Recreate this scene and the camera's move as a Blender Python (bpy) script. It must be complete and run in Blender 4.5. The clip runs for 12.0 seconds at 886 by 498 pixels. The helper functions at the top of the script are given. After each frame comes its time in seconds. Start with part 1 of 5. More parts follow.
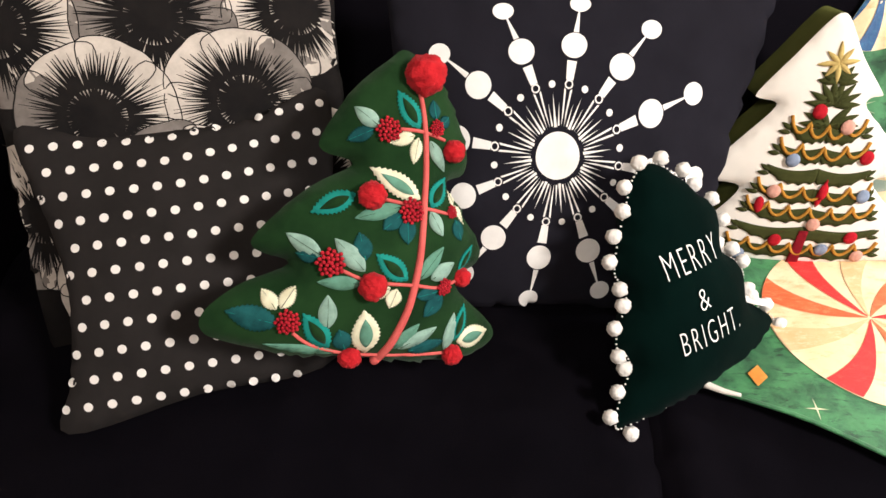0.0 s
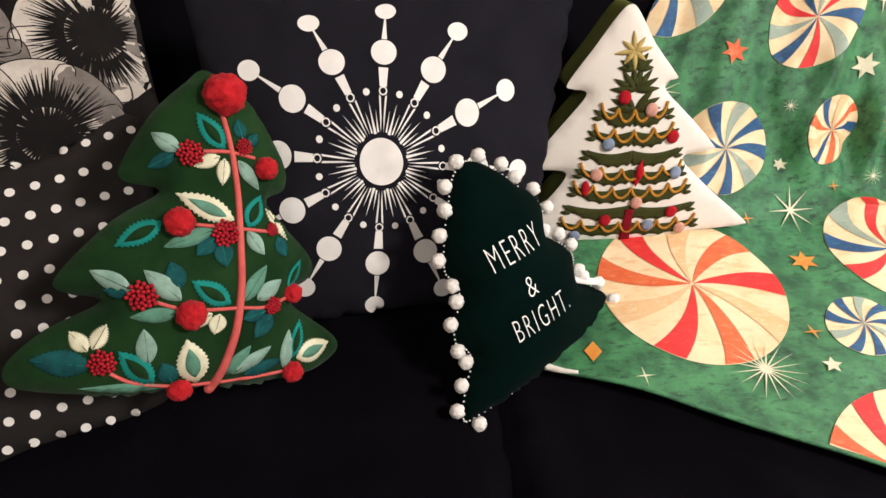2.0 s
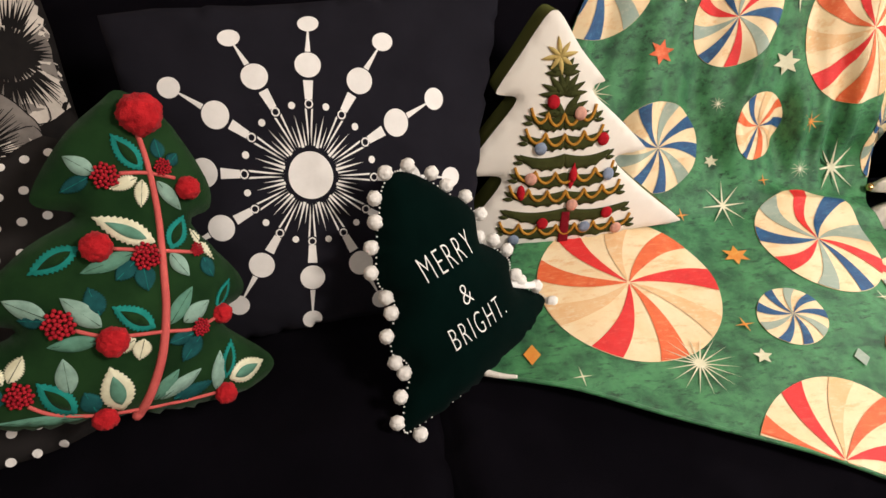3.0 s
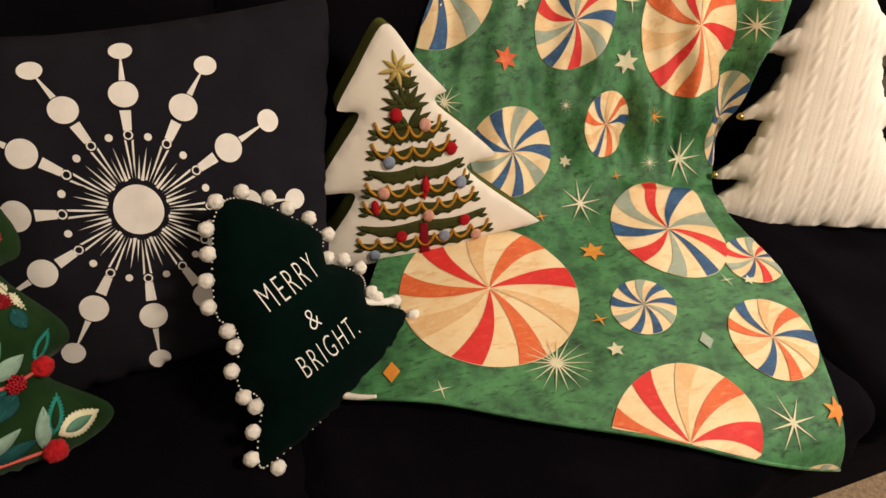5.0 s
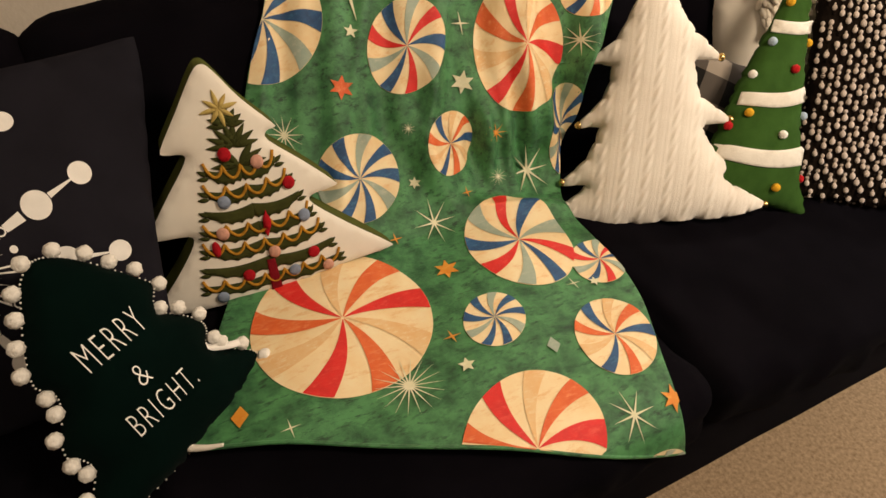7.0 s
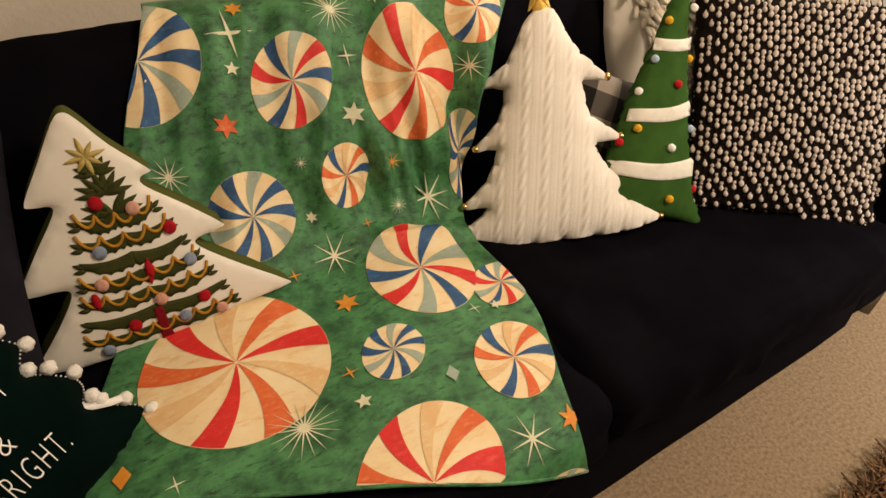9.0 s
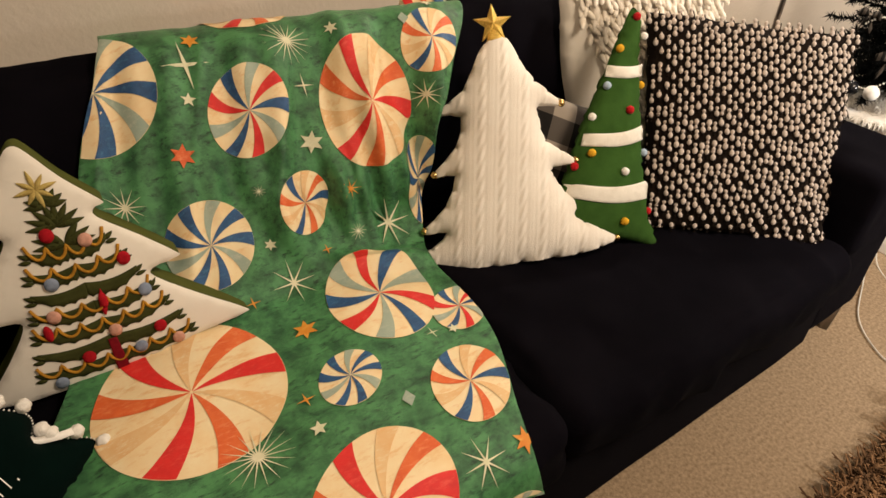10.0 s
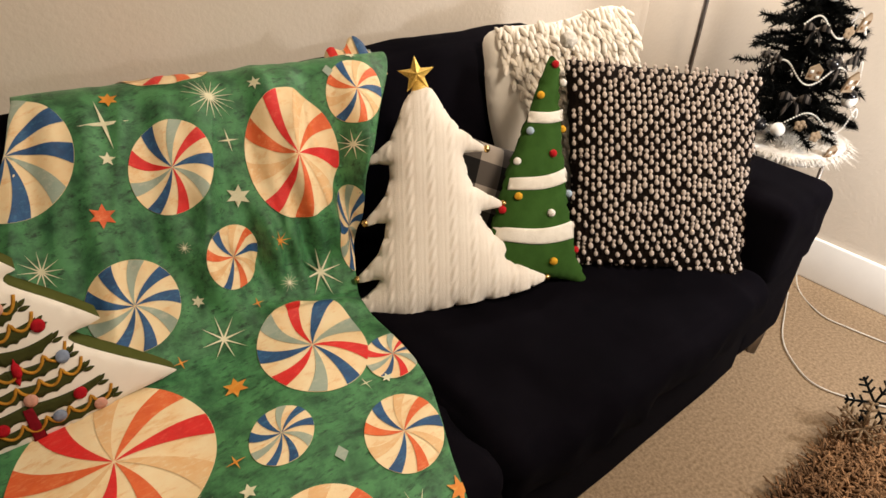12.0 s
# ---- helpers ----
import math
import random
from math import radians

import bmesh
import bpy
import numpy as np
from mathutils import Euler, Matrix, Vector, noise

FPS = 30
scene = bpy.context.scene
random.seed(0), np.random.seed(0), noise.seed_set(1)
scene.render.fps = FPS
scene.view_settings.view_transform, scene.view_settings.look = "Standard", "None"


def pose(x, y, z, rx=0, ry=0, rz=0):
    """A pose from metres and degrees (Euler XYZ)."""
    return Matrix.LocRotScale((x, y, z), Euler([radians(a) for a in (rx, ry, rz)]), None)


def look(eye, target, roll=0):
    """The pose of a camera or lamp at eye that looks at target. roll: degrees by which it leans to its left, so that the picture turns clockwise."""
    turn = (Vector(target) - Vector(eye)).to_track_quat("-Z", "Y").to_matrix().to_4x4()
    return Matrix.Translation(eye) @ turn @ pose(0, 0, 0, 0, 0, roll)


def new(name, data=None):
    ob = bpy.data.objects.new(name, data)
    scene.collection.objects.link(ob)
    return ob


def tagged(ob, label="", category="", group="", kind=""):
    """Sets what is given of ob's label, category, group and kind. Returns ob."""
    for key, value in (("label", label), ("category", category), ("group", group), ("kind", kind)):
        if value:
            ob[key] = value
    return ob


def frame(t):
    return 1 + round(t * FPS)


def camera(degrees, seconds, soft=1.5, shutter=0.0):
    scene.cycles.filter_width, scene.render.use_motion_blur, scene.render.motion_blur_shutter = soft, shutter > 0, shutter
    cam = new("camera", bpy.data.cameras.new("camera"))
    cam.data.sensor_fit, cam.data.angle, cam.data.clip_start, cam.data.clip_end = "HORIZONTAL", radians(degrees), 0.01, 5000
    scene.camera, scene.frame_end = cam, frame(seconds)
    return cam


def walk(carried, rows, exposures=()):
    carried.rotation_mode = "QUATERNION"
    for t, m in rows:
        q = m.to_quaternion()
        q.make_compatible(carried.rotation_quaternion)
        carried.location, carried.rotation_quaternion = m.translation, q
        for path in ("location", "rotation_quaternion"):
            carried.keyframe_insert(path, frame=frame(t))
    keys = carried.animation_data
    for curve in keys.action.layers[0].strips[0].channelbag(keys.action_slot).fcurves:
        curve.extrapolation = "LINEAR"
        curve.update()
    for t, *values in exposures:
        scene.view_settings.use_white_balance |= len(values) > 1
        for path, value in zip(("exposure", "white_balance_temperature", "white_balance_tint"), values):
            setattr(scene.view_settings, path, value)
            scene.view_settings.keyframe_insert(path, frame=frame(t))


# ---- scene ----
cam = camera(69.8, 12.0)
# the sofa runs along x, its seat faces -y
WORLD = pose(0, 0, 0.09, -7.0, 1.0, 5.0)
ROWS = [
    (0, (-0.034, -0.023, 1.137), (0.026, 1.6, -0.03), 1.3),
    (0.5, (0.005, -0.025, 1.142), (0.141, 1.594, -0.025), 0.7),
    (1, (0.033, -0.032, 1.143), (0.232, 1.581, -0.022), 0.2),
    (1.5, (0.06, -0.037, 1.143), (0.331, 1.567, -0.02), 0.3),
    (2, (0.086, -0.036, 1.149), (0.408, 1.561, -0.01), 0.3),
    (2.5, (0.111, -0.037, 1.155), (0.483, 1.553, 0.0), 0.0),
    (4.5, (0.224, -0.047, 1.162), (0.806, 1.482, 0.01), -0.1),
    (5, (0.257, -0.056, 1.169), (0.897, 1.451, 0.021), -0.4),
    (5.5, (0.286, -0.066, 1.172), (0.983, 1.423, 0.033), -0.8),
    (6, (0.314, -0.079, 1.172), (1.065, 1.388, 0.039), -0.9),
    (6.5, (0.347, -0.095, 1.178), (1.159, 1.348, 0.056), -1.2),
    (7, (0.377, -0.112, 1.185), (1.243, 1.309, 0.075), -1.6),
    (9, (0.474, -0.157, 1.195), (1.48, 1.205, 0.131), -2.7),
    (9.5, (0.492, -0.174, 1.204), (1.53, 1.182, 0.163), -2.6),
    (10, (0.506, -0.195, 1.209), (1.579, 1.157, 0.198), -2.6),
    (10.5, (0.519, -0.199, 1.214), (1.628, 1.142, 0.228), -2.6),
    (11, (0.527, -0.208, 1.232), (1.673, 1.115, 0.265), -2.5),
    (11.5, (0.534, -0.212, 1.236), (1.719, 1.093, 0.291), -2.6),
    (12, (0.542, -0.221, 1.241), (1.762, 1.062, 0.312), -2.5),
]
walk(cam, [(t, WORLD @ look(eye, target, roll)) for t, eye, target, roll in ROWS],
     ((0, 1.10, 5350, 11), (1.5, 0.76, 5350, 11), (2.7, 0.46, 5450, 11), (4.5, 0.10, 6120, 11), (6.5, -0.16, 6760, 11), (9.0, -0.29, 6850, 11), (10.5, -0.25, 6560, 11), (12, -0.21, 6300, 11)))

# ---- light ----
world = bpy.data.worlds.new("world")
scene.world = world
world.use_nodes = True
world.node_tree.nodes["Background"].inputs["Color"].default_value = (1.0, 0.86, 0.72, 1)
world.node_tree.nodes["Background"].inputs["Strength"].default_value = 0.01


def lamp(name, eye, target, size, watts, colour):
    data = bpy.data.lights.new(name, "AREA")
    data.shape, data.size, data.energy, data.color = "DISK", size, watts, colour
    ob = new(name, data)
    ob.matrix_world = look(eye, target)
    return ob


lamp("ceiling_lamp_light", (1.70, -0.45, 2.30), (1.3, 0.75, 0.4), 0.55, 48.0, (1.0, 0.83, 0.64))
# unseen fill added to soften shadows and lift the sofa's left part
lamp("left_fill_light", (-0.35, -0.75, 2.38), (0.0, 0.8, 0.5), 0.7, 12.5, (1.0, 0.83, 0.65))
lamp("floor_lamp_light", (2.62, 1.25, 1.70), (2.62, 1.36, 0.0), 0.20, 21.0, (1.0, 0.93, 0.84))
# unseen lamp added on the room side to brighten baseboard, wall end and carpet
lamp("wall_end_fill_light", (2.50, -0.30, 1.0), (2.82, 0.45, 0.05), 0.25, 20.0, (1.0, 0.97, 0.93))


# ---- materials ----
def material(name, colour, rough=0.9, metal=0.0, spots=None, scale=8.0, grain=0.0, grain_scale=400.0, sheen=0.0, second=None,
             island=0.0, gloss=None):
    """A cloth or paint: base colour, large stains (second, scale), fine relief (grain), sheen."""
    m = bpy.data.materials.new(name)
    m.use_nodes = True
    t = m.node_tree
    b = t.nodes["Principled BSDF"]
    b.inputs["Roughness"].default_value, b.inputs["Metallic"].default_value = rough, metal
    b.inputs["Specular IOR Level"].default_value = gloss if gloss is not None else 0.5 if metal or rough < 0.6 else 0.08
    if sheen:
        b.inputs["Sheen Weight"].default_value, b.inputs["Sheen Roughness"].default_value = sheen, 0.4
        b.inputs["Sheen Tint"].default_value = (*[min(1, 0.3 + c) for c in colour], 1)
    co = t.nodes.new("ShaderNodeTexCoord")
    second = second or tuple(c * 0.72 for c in colour)
    n1 = t.nodes.new("ShaderNodeTexNoise")
    n1.inputs["Scale"].default_value, n1.inputs["Detail"].default_value, n1.inputs["Roughness"].default_value = scale, 6, 0.65
    t.links.new(co.outputs["Object"], n1.inputs["Vector"])
    ramp = t.nodes.new("ShaderNodeMapRange")
    ramp.inputs["From Min"].default_value, ramp.inputs["From Max"].default_value = 0.38, 0.66
    t.links.new(n1.outputs["Fac"], ramp.inputs["Value"])
    mix = t.nodes.new("ShaderNodeMix")
    mix.data_type = "RGBA"
    mix.inputs[6].default_value, mix.inputs[7].default_value = (*colour, 1), (*second, 1)
    t.links.new(ramp.outputs[0], mix.inputs[0])
    out = mix.outputs[2]
    if island:
        geo = t.nodes.new("ShaderNodeNewGeometry")
        hsv = t.nodes.new("ShaderNodeHueSaturation")
        mr = t.nodes.new("ShaderNodeMapRange")
        mr.inputs["To Min"].default_value, mr.inputs["To Max"].default_value = 1 - island, 1 + island * 0.3
        t.links.new(geo.outputs["Random Per Island"], mr.inputs["Value"])
        t.links.new(mr.outputs[0], hsv.inputs["Value"])
        t.links.new(out, hsv.inputs["Color"])
        out = hsv.outputs["Color"]
    t.links.new(out, b.inputs["Base Color"])
    if grain:
        n2 = t.nodes.new("ShaderNodeTexNoise")
        n2.inputs["Scale"].default_value, n2.inputs["Detail"].default_value = grain_scale, 3
        t.links.new(co.outputs["Object"], n2.inputs["Vector"])
        height = n2.outputs["Fac"]
        bump = t.nodes.new("ShaderNodeBump")
        bump.inputs["Strength"].default_value, bump.inputs["Distance"].default_value = grain, 0.002
        t.links.new(height, bump.inputs["Height"])
        t.links.new(bump.outputs[0], b.inputs["Normal"])
    return m


SOFA = material("black_velour", (0.0026, 0.0022, 0.0034), 0.95, grain=0.5, grain_scale=900, sheen=0.012, scale=5, second=(0.0042, 0.0035, 0.0052), gloss=0.02)
WALL = material("cream_wall_paint", (0.62, 0.55, 0.465), 0.85, scale=2.0, second=(0.59, 0.52, 0.435), grain=0.5, grain_scale=90)
SKIRT = material("white_gloss_paint", (0.8, 0.78, 0.74), 0.4, scale=3.0, second=(0.74, 0.72, 0.68))
CEIL = material("ceiling_paint", (0.75, 0.72, 0.68), 0.9, scale=2.0, grain=0.3, grain_scale=80)
CARPET = material("beige_carpet", (0.330, 0.236, 0.148), 1.0, scale=110.0, second=(0.185, 0.125, 0.074), grain=1.0, grain_scale=260)
CHARCOAL = material("charcoal_cotton", (0.0150, 0.0140, 0.0190), 0.95, grain=0.35, grain_scale=1200, scale=12, second=(0.0120, 0.0112, 0.0152), gloss=0.04)
DOTCLOTH = material("dark_grey_cotton", (0.024, 0.021, 0.020), 0.95, grain=0.35, grain_scale=1200, scale=12, second=(0.018, 0.016, 0.015))
WHITEPRINT = material("white_print", (0.86, 0.83, 0.78), 0.8, grain=0.2, grain_scale=1200, scale=40, second=(0.80, 0.77, 0.72))
GREENVELVET = material("green_velvet", (0.015, 0.045, 0.012), 0.9, grain=0.4, grain_scale=1500, sheen=0.30, scale=9, second=(0.006, 0.022, 0.006))
DARKVELVET = material("bottle_green_velvet", (0.0012, 0.0066, 0.0052), 0.9, grain=0.4, grain_scale=1500, sheen=0.05, scale=9, second=(0.0008, 0.0045, 0.0036), gloss=0.02)
OLIVETHREAD = material("olive_thread", (0.052, 0.056, 0.016), 0.95, grain=0.6, grain_scale=900, scale=40, second=(0.036, 0.040, 0.011))
OLIVE = material("olive_cloth", (0.080, 0.088, 0.022), 0.95, grain=0.3, grain_scale=1500, scale=12, second=(0.07, 0.08, 0.018))
CREAM = material("cream_cotton", (0.80, 0.75, 0.66), 0.95, grain=0.35, grain_scale=1300, scale=10, second=(0.76, 0.70, 0.61))
KNITCREAM = material("cream_knit", (0.80, 0.74, 0.65), 0.95, grain=0.5, grain_scale=420, scale=14, second=(0.75, 0.68, 0.59))
IVORY = material("ivory_yarn", (0.86, 0.79, 0.69), 0.95, grain=0.4, grain_scale=700, scale=30, second=(0.76, 0.69, 0.58), island=0.14)
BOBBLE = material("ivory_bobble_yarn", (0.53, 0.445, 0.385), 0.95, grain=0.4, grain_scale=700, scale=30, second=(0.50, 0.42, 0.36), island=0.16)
BROWNKNIT = material("dark_brown_knit", (0.011, 0.007, 0.005), 0.95, grain=0.8, grain_scale=500, scale=30)
FELTGREEN = material("green_felt", (0.036, 0.090, 0.017), 0.98, grain=0.5, grain_scale=900, scale=18, second=(0.026, 0.066, 0.012))
WHITEFELT = material("white_felt", (0.76, 0.71, 0.62), 0.98, grain=0.8, grain_scale=500, scale=30, second=(0.66, 0.61, 0.52))
REDPOM = material("red_yarn", (0.52, 0.018, 0.022), 0.95, grain=0.9, grain_scale=500, scale=60, second=(0.34, 0.010, 0.014), sheen=0.2)
WHITEPOM = material("white_yarn", (0.84, 0.81, 0.75), 0.95, grain=0.8, grain_scale=500, scale=60, second=(0.72, 0.68, 0.61))
YELLOWPOM = material("mustard_felt", (0.72, 0.38, 0.03), 0.95, grain=0.6, grain_scale=500, scale=60)
BLUEPOM = material("pale_blue_felt", (0.40, 0.50, 0.60), 0.95, grain=0.6, grain_scale=500, scale=60)
CORAL = material("coral_stem", (0.66, 0.135, 0.115), 0.9, grain=0.5, grain_scale=900, scale=40, second=(0.56, 0.10, 0.09))
BERRY = material("red_knots", (0.45, 0.02, 0.03), 0.6, grain=0.4, grain_scale=800, scale=60, second=(0.30, 0.01, 0.02))
TEAL = material("teal_thread", (0.03, 0.27, 0.22), 0.75, grain=0.7, grain_scale=900, scale=50, second=(0.02, 0.20, 0.17))
SAGE = material("sage_felt", (0.14, 0.31, 0.22), 0.9, grain=0.5, grain_scale=900, scale=50, second=(0.10, 0.22, 0.15))
MINT = material("mint_felt", (0.32, 0.48, 0.39), 0.9, grain=0.5, grain_scale=900, scale=50, second=(0.22, 0.34, 0.27))
DEEPTEAL = material("deep_teal_felt", (0.018, 0.095, 0.095), 0.9, grain=0.5, grain_scale=900, scale=50, second=(0.010, 0.050, 0.054))
LEMON = material("pale_cream_thread", (0.82, 0.80, 0.58), 0.85, grain=0.6, grain_scale=900, scale=50, second=(0.66, 0.63, 0.42))
GOLDTHREAD = material("gold_thread", (0.52, 0.25, 0.03), 0.7, grain=0.7, grain_scale=900, scale=80, second=(0.34, 0.16, 0.02))
STARTHREAD = material("pale_gold_thread", (0.55, 0.42, 0.14), 0.6, grain=0.7, grain_scale=900, scale=80, second=(0.42, 0.30, 0.09))
REDFELT = material("red_felt", (0.42, 0.012, 0.02), 0.9, grain=0.5, grain_scale=900, scale=60)
PINKFELT = material("peach_felt", (0.68, 0.36, 0.27), 0.9, grain=0.5, grain_scale=900, scale=60)
BLUEFELT = material("dusty_blue_felt", (0.25, 0.30, 0.40), 0.9, grain=0.5, grain_scale=900, scale=60)
TRUNK = material("maroon_felt", (0.20, 0.008, 0.015), 0.9, grain=0.5, grain_scale=900, scale=60)
BRASS = material("brass", (0.72, 0.50, 0.20), 0.25, 1.0, scale=60, second=(0.62, 0.40, 0.14))
GLITTER = material("gold_glitter", (0.85, 0.60, 0.16), 0.3, 1.0, scale=300, second=(0.55, 0.35, 0.08), grain=1.0, grain_scale=700)
BRONZE = material("bronze_glitter", (0.22, 0.14, 0.07), 0.5, 0.6, scale=300, second=(0.10, 0.06, 0.03), grain=0.8, grain_scale=700)
STEEL = material("brushed_steel", (0.30, 0.27, 0.25), 0.35, 1.0, scale=40)
FUR = material("white_faux_fur", (0.80, 0.76, 0.70), 0.98, scale=30, second=(0.68, 0.63, 0.56), grain=0.8, grain_scale=300)
NEEDLE = material("black_tinsel_needles", (0.004, 0.0045, 0.004), 0.9, scale=30)
CABLE = material("white_cable_sheath", (0.62, 0.57, 0.49), 0.5, scale=30)
SHAG = material("brown_shag_yarn", (0.32, 0.175, 0.085), 0.95, scale=7, second=(0.075, 0.038, 0.020), grain=0.5, grain_scale=600, island=0.55)
PILE = material("carpet_pile_yarn", (0.46, 0.34, 0.22), 1.0, scale=40, second=(0.34, 0.24, 0.15), island=0.35)
WOOD = material("pale_wood", (0.36, 0.27, 0.18), 0.7, scale=40, second=(0.26, 0.19, 0.12), grain=0.3, grain_scale=300)
BLACKGLOSS = material("black_glass_bauble", (0.012, 0.012, 0.014), 0.15)


def blend_print(name, base, tints, scale=26.0, rough=0.5, sheen=0.10):
    """Velvety printed fleece: watercolour clouds of tints over a base."""
    m = material(name, base, rough, scale=scale, second=tints[0], grain=0.5, grain_scale=1300, sheen=sheen)
    t = m.node_tree
    b = t.nodes["Principled BSDF"]
    b.inputs["Specular IOR Level"].default_value = 0.45
    source = b.inputs["Base Color"].links[0].from_socket
    co = t.nodes.new("ShaderNodeTexCoord")
    n = t.nodes.new("ShaderNodeTexNoise")
    n.inputs["Scale"].default_value, n.inputs["Detail"].default_value, n.inputs["Roughness"].default_value = scale * 2.6, 8, 0.75
    stretch = t.nodes.new("ShaderNodeMapping")
    stretch.inputs["Scale"].default_value = (0.55, 1.5, 1.1)
    t.links.new(co.outputs["Object"], stretch.inputs["Vector"])
    t.links.new(stretch.outputs["Vector"], n.inputs["Vector"])
    r = t.nodes.new("ShaderNodeMapRange")
    r.inputs["From Min"].default_value, r.inputs["From Max"].default_value = 0.52, 0.66
    t.links.new(n.outputs["Fac"], r.inputs["Value"])
    mix = t.nodes.new("ShaderNodeMix")
    mix.data_type = "RGBA"
    mix.inputs[7].default_value = (*tints[1], 1)
    t.links.new(r.outputs[0], mix.inputs[0])
    t.links.new(source, mix.inputs[6])
    t.links.new(mix.outputs[2], b.inputs["Base Color"])
    return m


FLEECE = blend_print("green_fleece", (0.072, 0.256, 0.090), [(0.016, 0.080, 0.029), (0.005, 0.030, 0.013)], 26, 0.42, 0.26)
PCREAM = blend_print("print_cream", (0.90, 0.74, 0.46), [(0.86, 0.62, 0.33), (0.80, 0.50, 0.23)], 15)
PRED = blend_print("print_red", (0.74, 0.022, 0.018), [(0.62, 0.016, 0.014), (0.76, 0.075, 0.05)], 30)
PORANGE = blend_print("print_orange", (0.76, 0.150, 0.035), [(0.68, 0.10, 0.022), (0.80, 0.26, 0.10)], 30)
PBLUE = blend_print("print_blue", (0.022, 0.095, 0.24), [(0.014, 0.055, 0.15), (0.05, 0.17, 0.30)], 30)
PGREY = blend_print("print_grey_green", (0.36, 0.42, 0.33), [(0.30, 0.38, 0.31), (0.48, 0.50, 0.40)], 30)
PPEACH = blend_print("print_peach", (0.80, 0.54, 0.27), [(0.78, 0.46, 0.20), (0.84, 0.66, 0.40)], 30)
PYELLOW = blend_print("print_yellow", (0.72, 0.30, 0.03), [(0.68, 0.22, 0.02), (0.74, 0.42, 0.08)], 30)
PPALE = blend_print("print_pale", (0.76, 0.72, 0.50), [(0.66, 0.64, 0.42), (0.82, 0.78, 0.58)], 30)


def plaid(name, size):
    m = material(name, (0.45, 0.40, 0.34), 0.95, grain=0.4, grain_scale=900)
    t = m.node_tree
    b = t.nodes["Principled BSDF"]
    co = t.nodes.new("ShaderNodeTexCoord")
    sep = t.nodes.new("ShaderNodeSeparateXYZ")
    t.links.new(co.outputs["Object"], sep.inputs[0])
    bands = []
    for axis in ("X", "Y"):
        w = t.nodes.new("ShaderNodeMath")
        w.operation = "PINGPONG"
        w.inputs[1].default_value = size
        t.links.new(sep.outputs[axis], w.inputs[0])
        g = t.nodes.new("ShaderNodeMath")
        g.operation = "GREATER_THAN"
        g.inputs[1].default_value = size / 2
        t.links.new(w.outputs[0], g.inputs[0])
        bands.append(g)
    add = t.nodes.new("ShaderNodeMath")
    t.links.new(bands[0].outputs[0], add.inputs[0])
    t.links.new(bands[1].outputs[0], add.inputs[1])
    ramp = t.nodes.new("ShaderNodeValToRGB")
    ramp.color_ramp.interpolation = "CONSTANT"
    el = ramp.color_ramp.elements
    el[0].color, el[1].position, el[1].color = (0.30, 0.255, 0.21, 1), 0.25, (0.085, 0.072, 0.062, 1)
    e2 = el.new(0.75)
    e2.color = (0.012, 0.011, 0.010, 1)
    half = t.nodes.new("ShaderNodeMath")
    half.operation = "MULTIPLY"
    half.inputs[1].default_value = 0.5
    t.links.new(add.outputs[0], half.inputs[0])
    t.links.new(half.outputs[0], ramp.inputs[0])
    t.links.new(ramp.outputs[0], b.inputs["Base Color"])
    return m


PLAID = plaid("grey_plaid_flannel", 0.060)
RIBBON = plaid("plaid_ribbon", 0.008)
FLORALBASE = material("black_print_cotton", (0.010, 0.009, 0.009), 0.9, grain=0.3, grain_scale=1200, scale=20, second=(0.016, 0.014, 0.013))
FLORALWHITE = material("off_white_print", (0.66, 0.60, 0.52), 0.9, grain=0.3, grain_scale=1200, scale=30, second=(0.50, 0.45, 0.39))
FLORALGREY = material("grey_print", (0.24, 0.215, 0.19), 0.9, grain=0.3, grain_scale=1200, scale=30, second=(0.16, 0.14, 0.125))


# ---- building helpers ----
from mathutils.geometry import delaunay_2d_cdt


def mesh(name, verts, faces, mat, smooth=True):
    me = bpy.data.meshes.new(name)
    me.from_pydata([tuple(map(float, v)) for v in verts], [], [tuple(map(int, f)) for f in faces])
    me.materials.append(mat)
    if smooth:
        me.polygons.foreach_set("use_smooth", [True] * len(me.polygons))
    me.update()
    return me


def part(name, me, parent, label="", m=None, kind=""):
    """One mesh as a part under a thing or a part."""
    ob = new(name, me)
    ob.parent = parent
    if m is not None:
        ob.matrix_basis = m
    return tagged(ob, label=label, kind=kind)


def thing(name, label, category, m=None, group=""):
    ob = new(name)
    ob.empty_display_size = 0.05
    if m is not None:
        ob.matrix_basis = m
    return tagged(ob, label, category, group)


def solid(name, me, label, category="", kind="", m=None):
    ob = new(name, me)
    if m is not None:
        ob.matrix_basis = m
    return tagged(ob, label, category, kind=kind)


def plane_pose(centre, normal, spin=0.0):
    """x to the right, y up along the surface, z out of it."""
    n = Vector(normal).normalized()
    v = (Vector((0, 0, 1)) - n * n.z).normalized()
    u = v.cross(n)
    m = Matrix((u, v, n)).transposed().to_4x4()
    return Matrix.Translation(centre) @ m @ pose(0, 0, 0, 0, 0, spin)


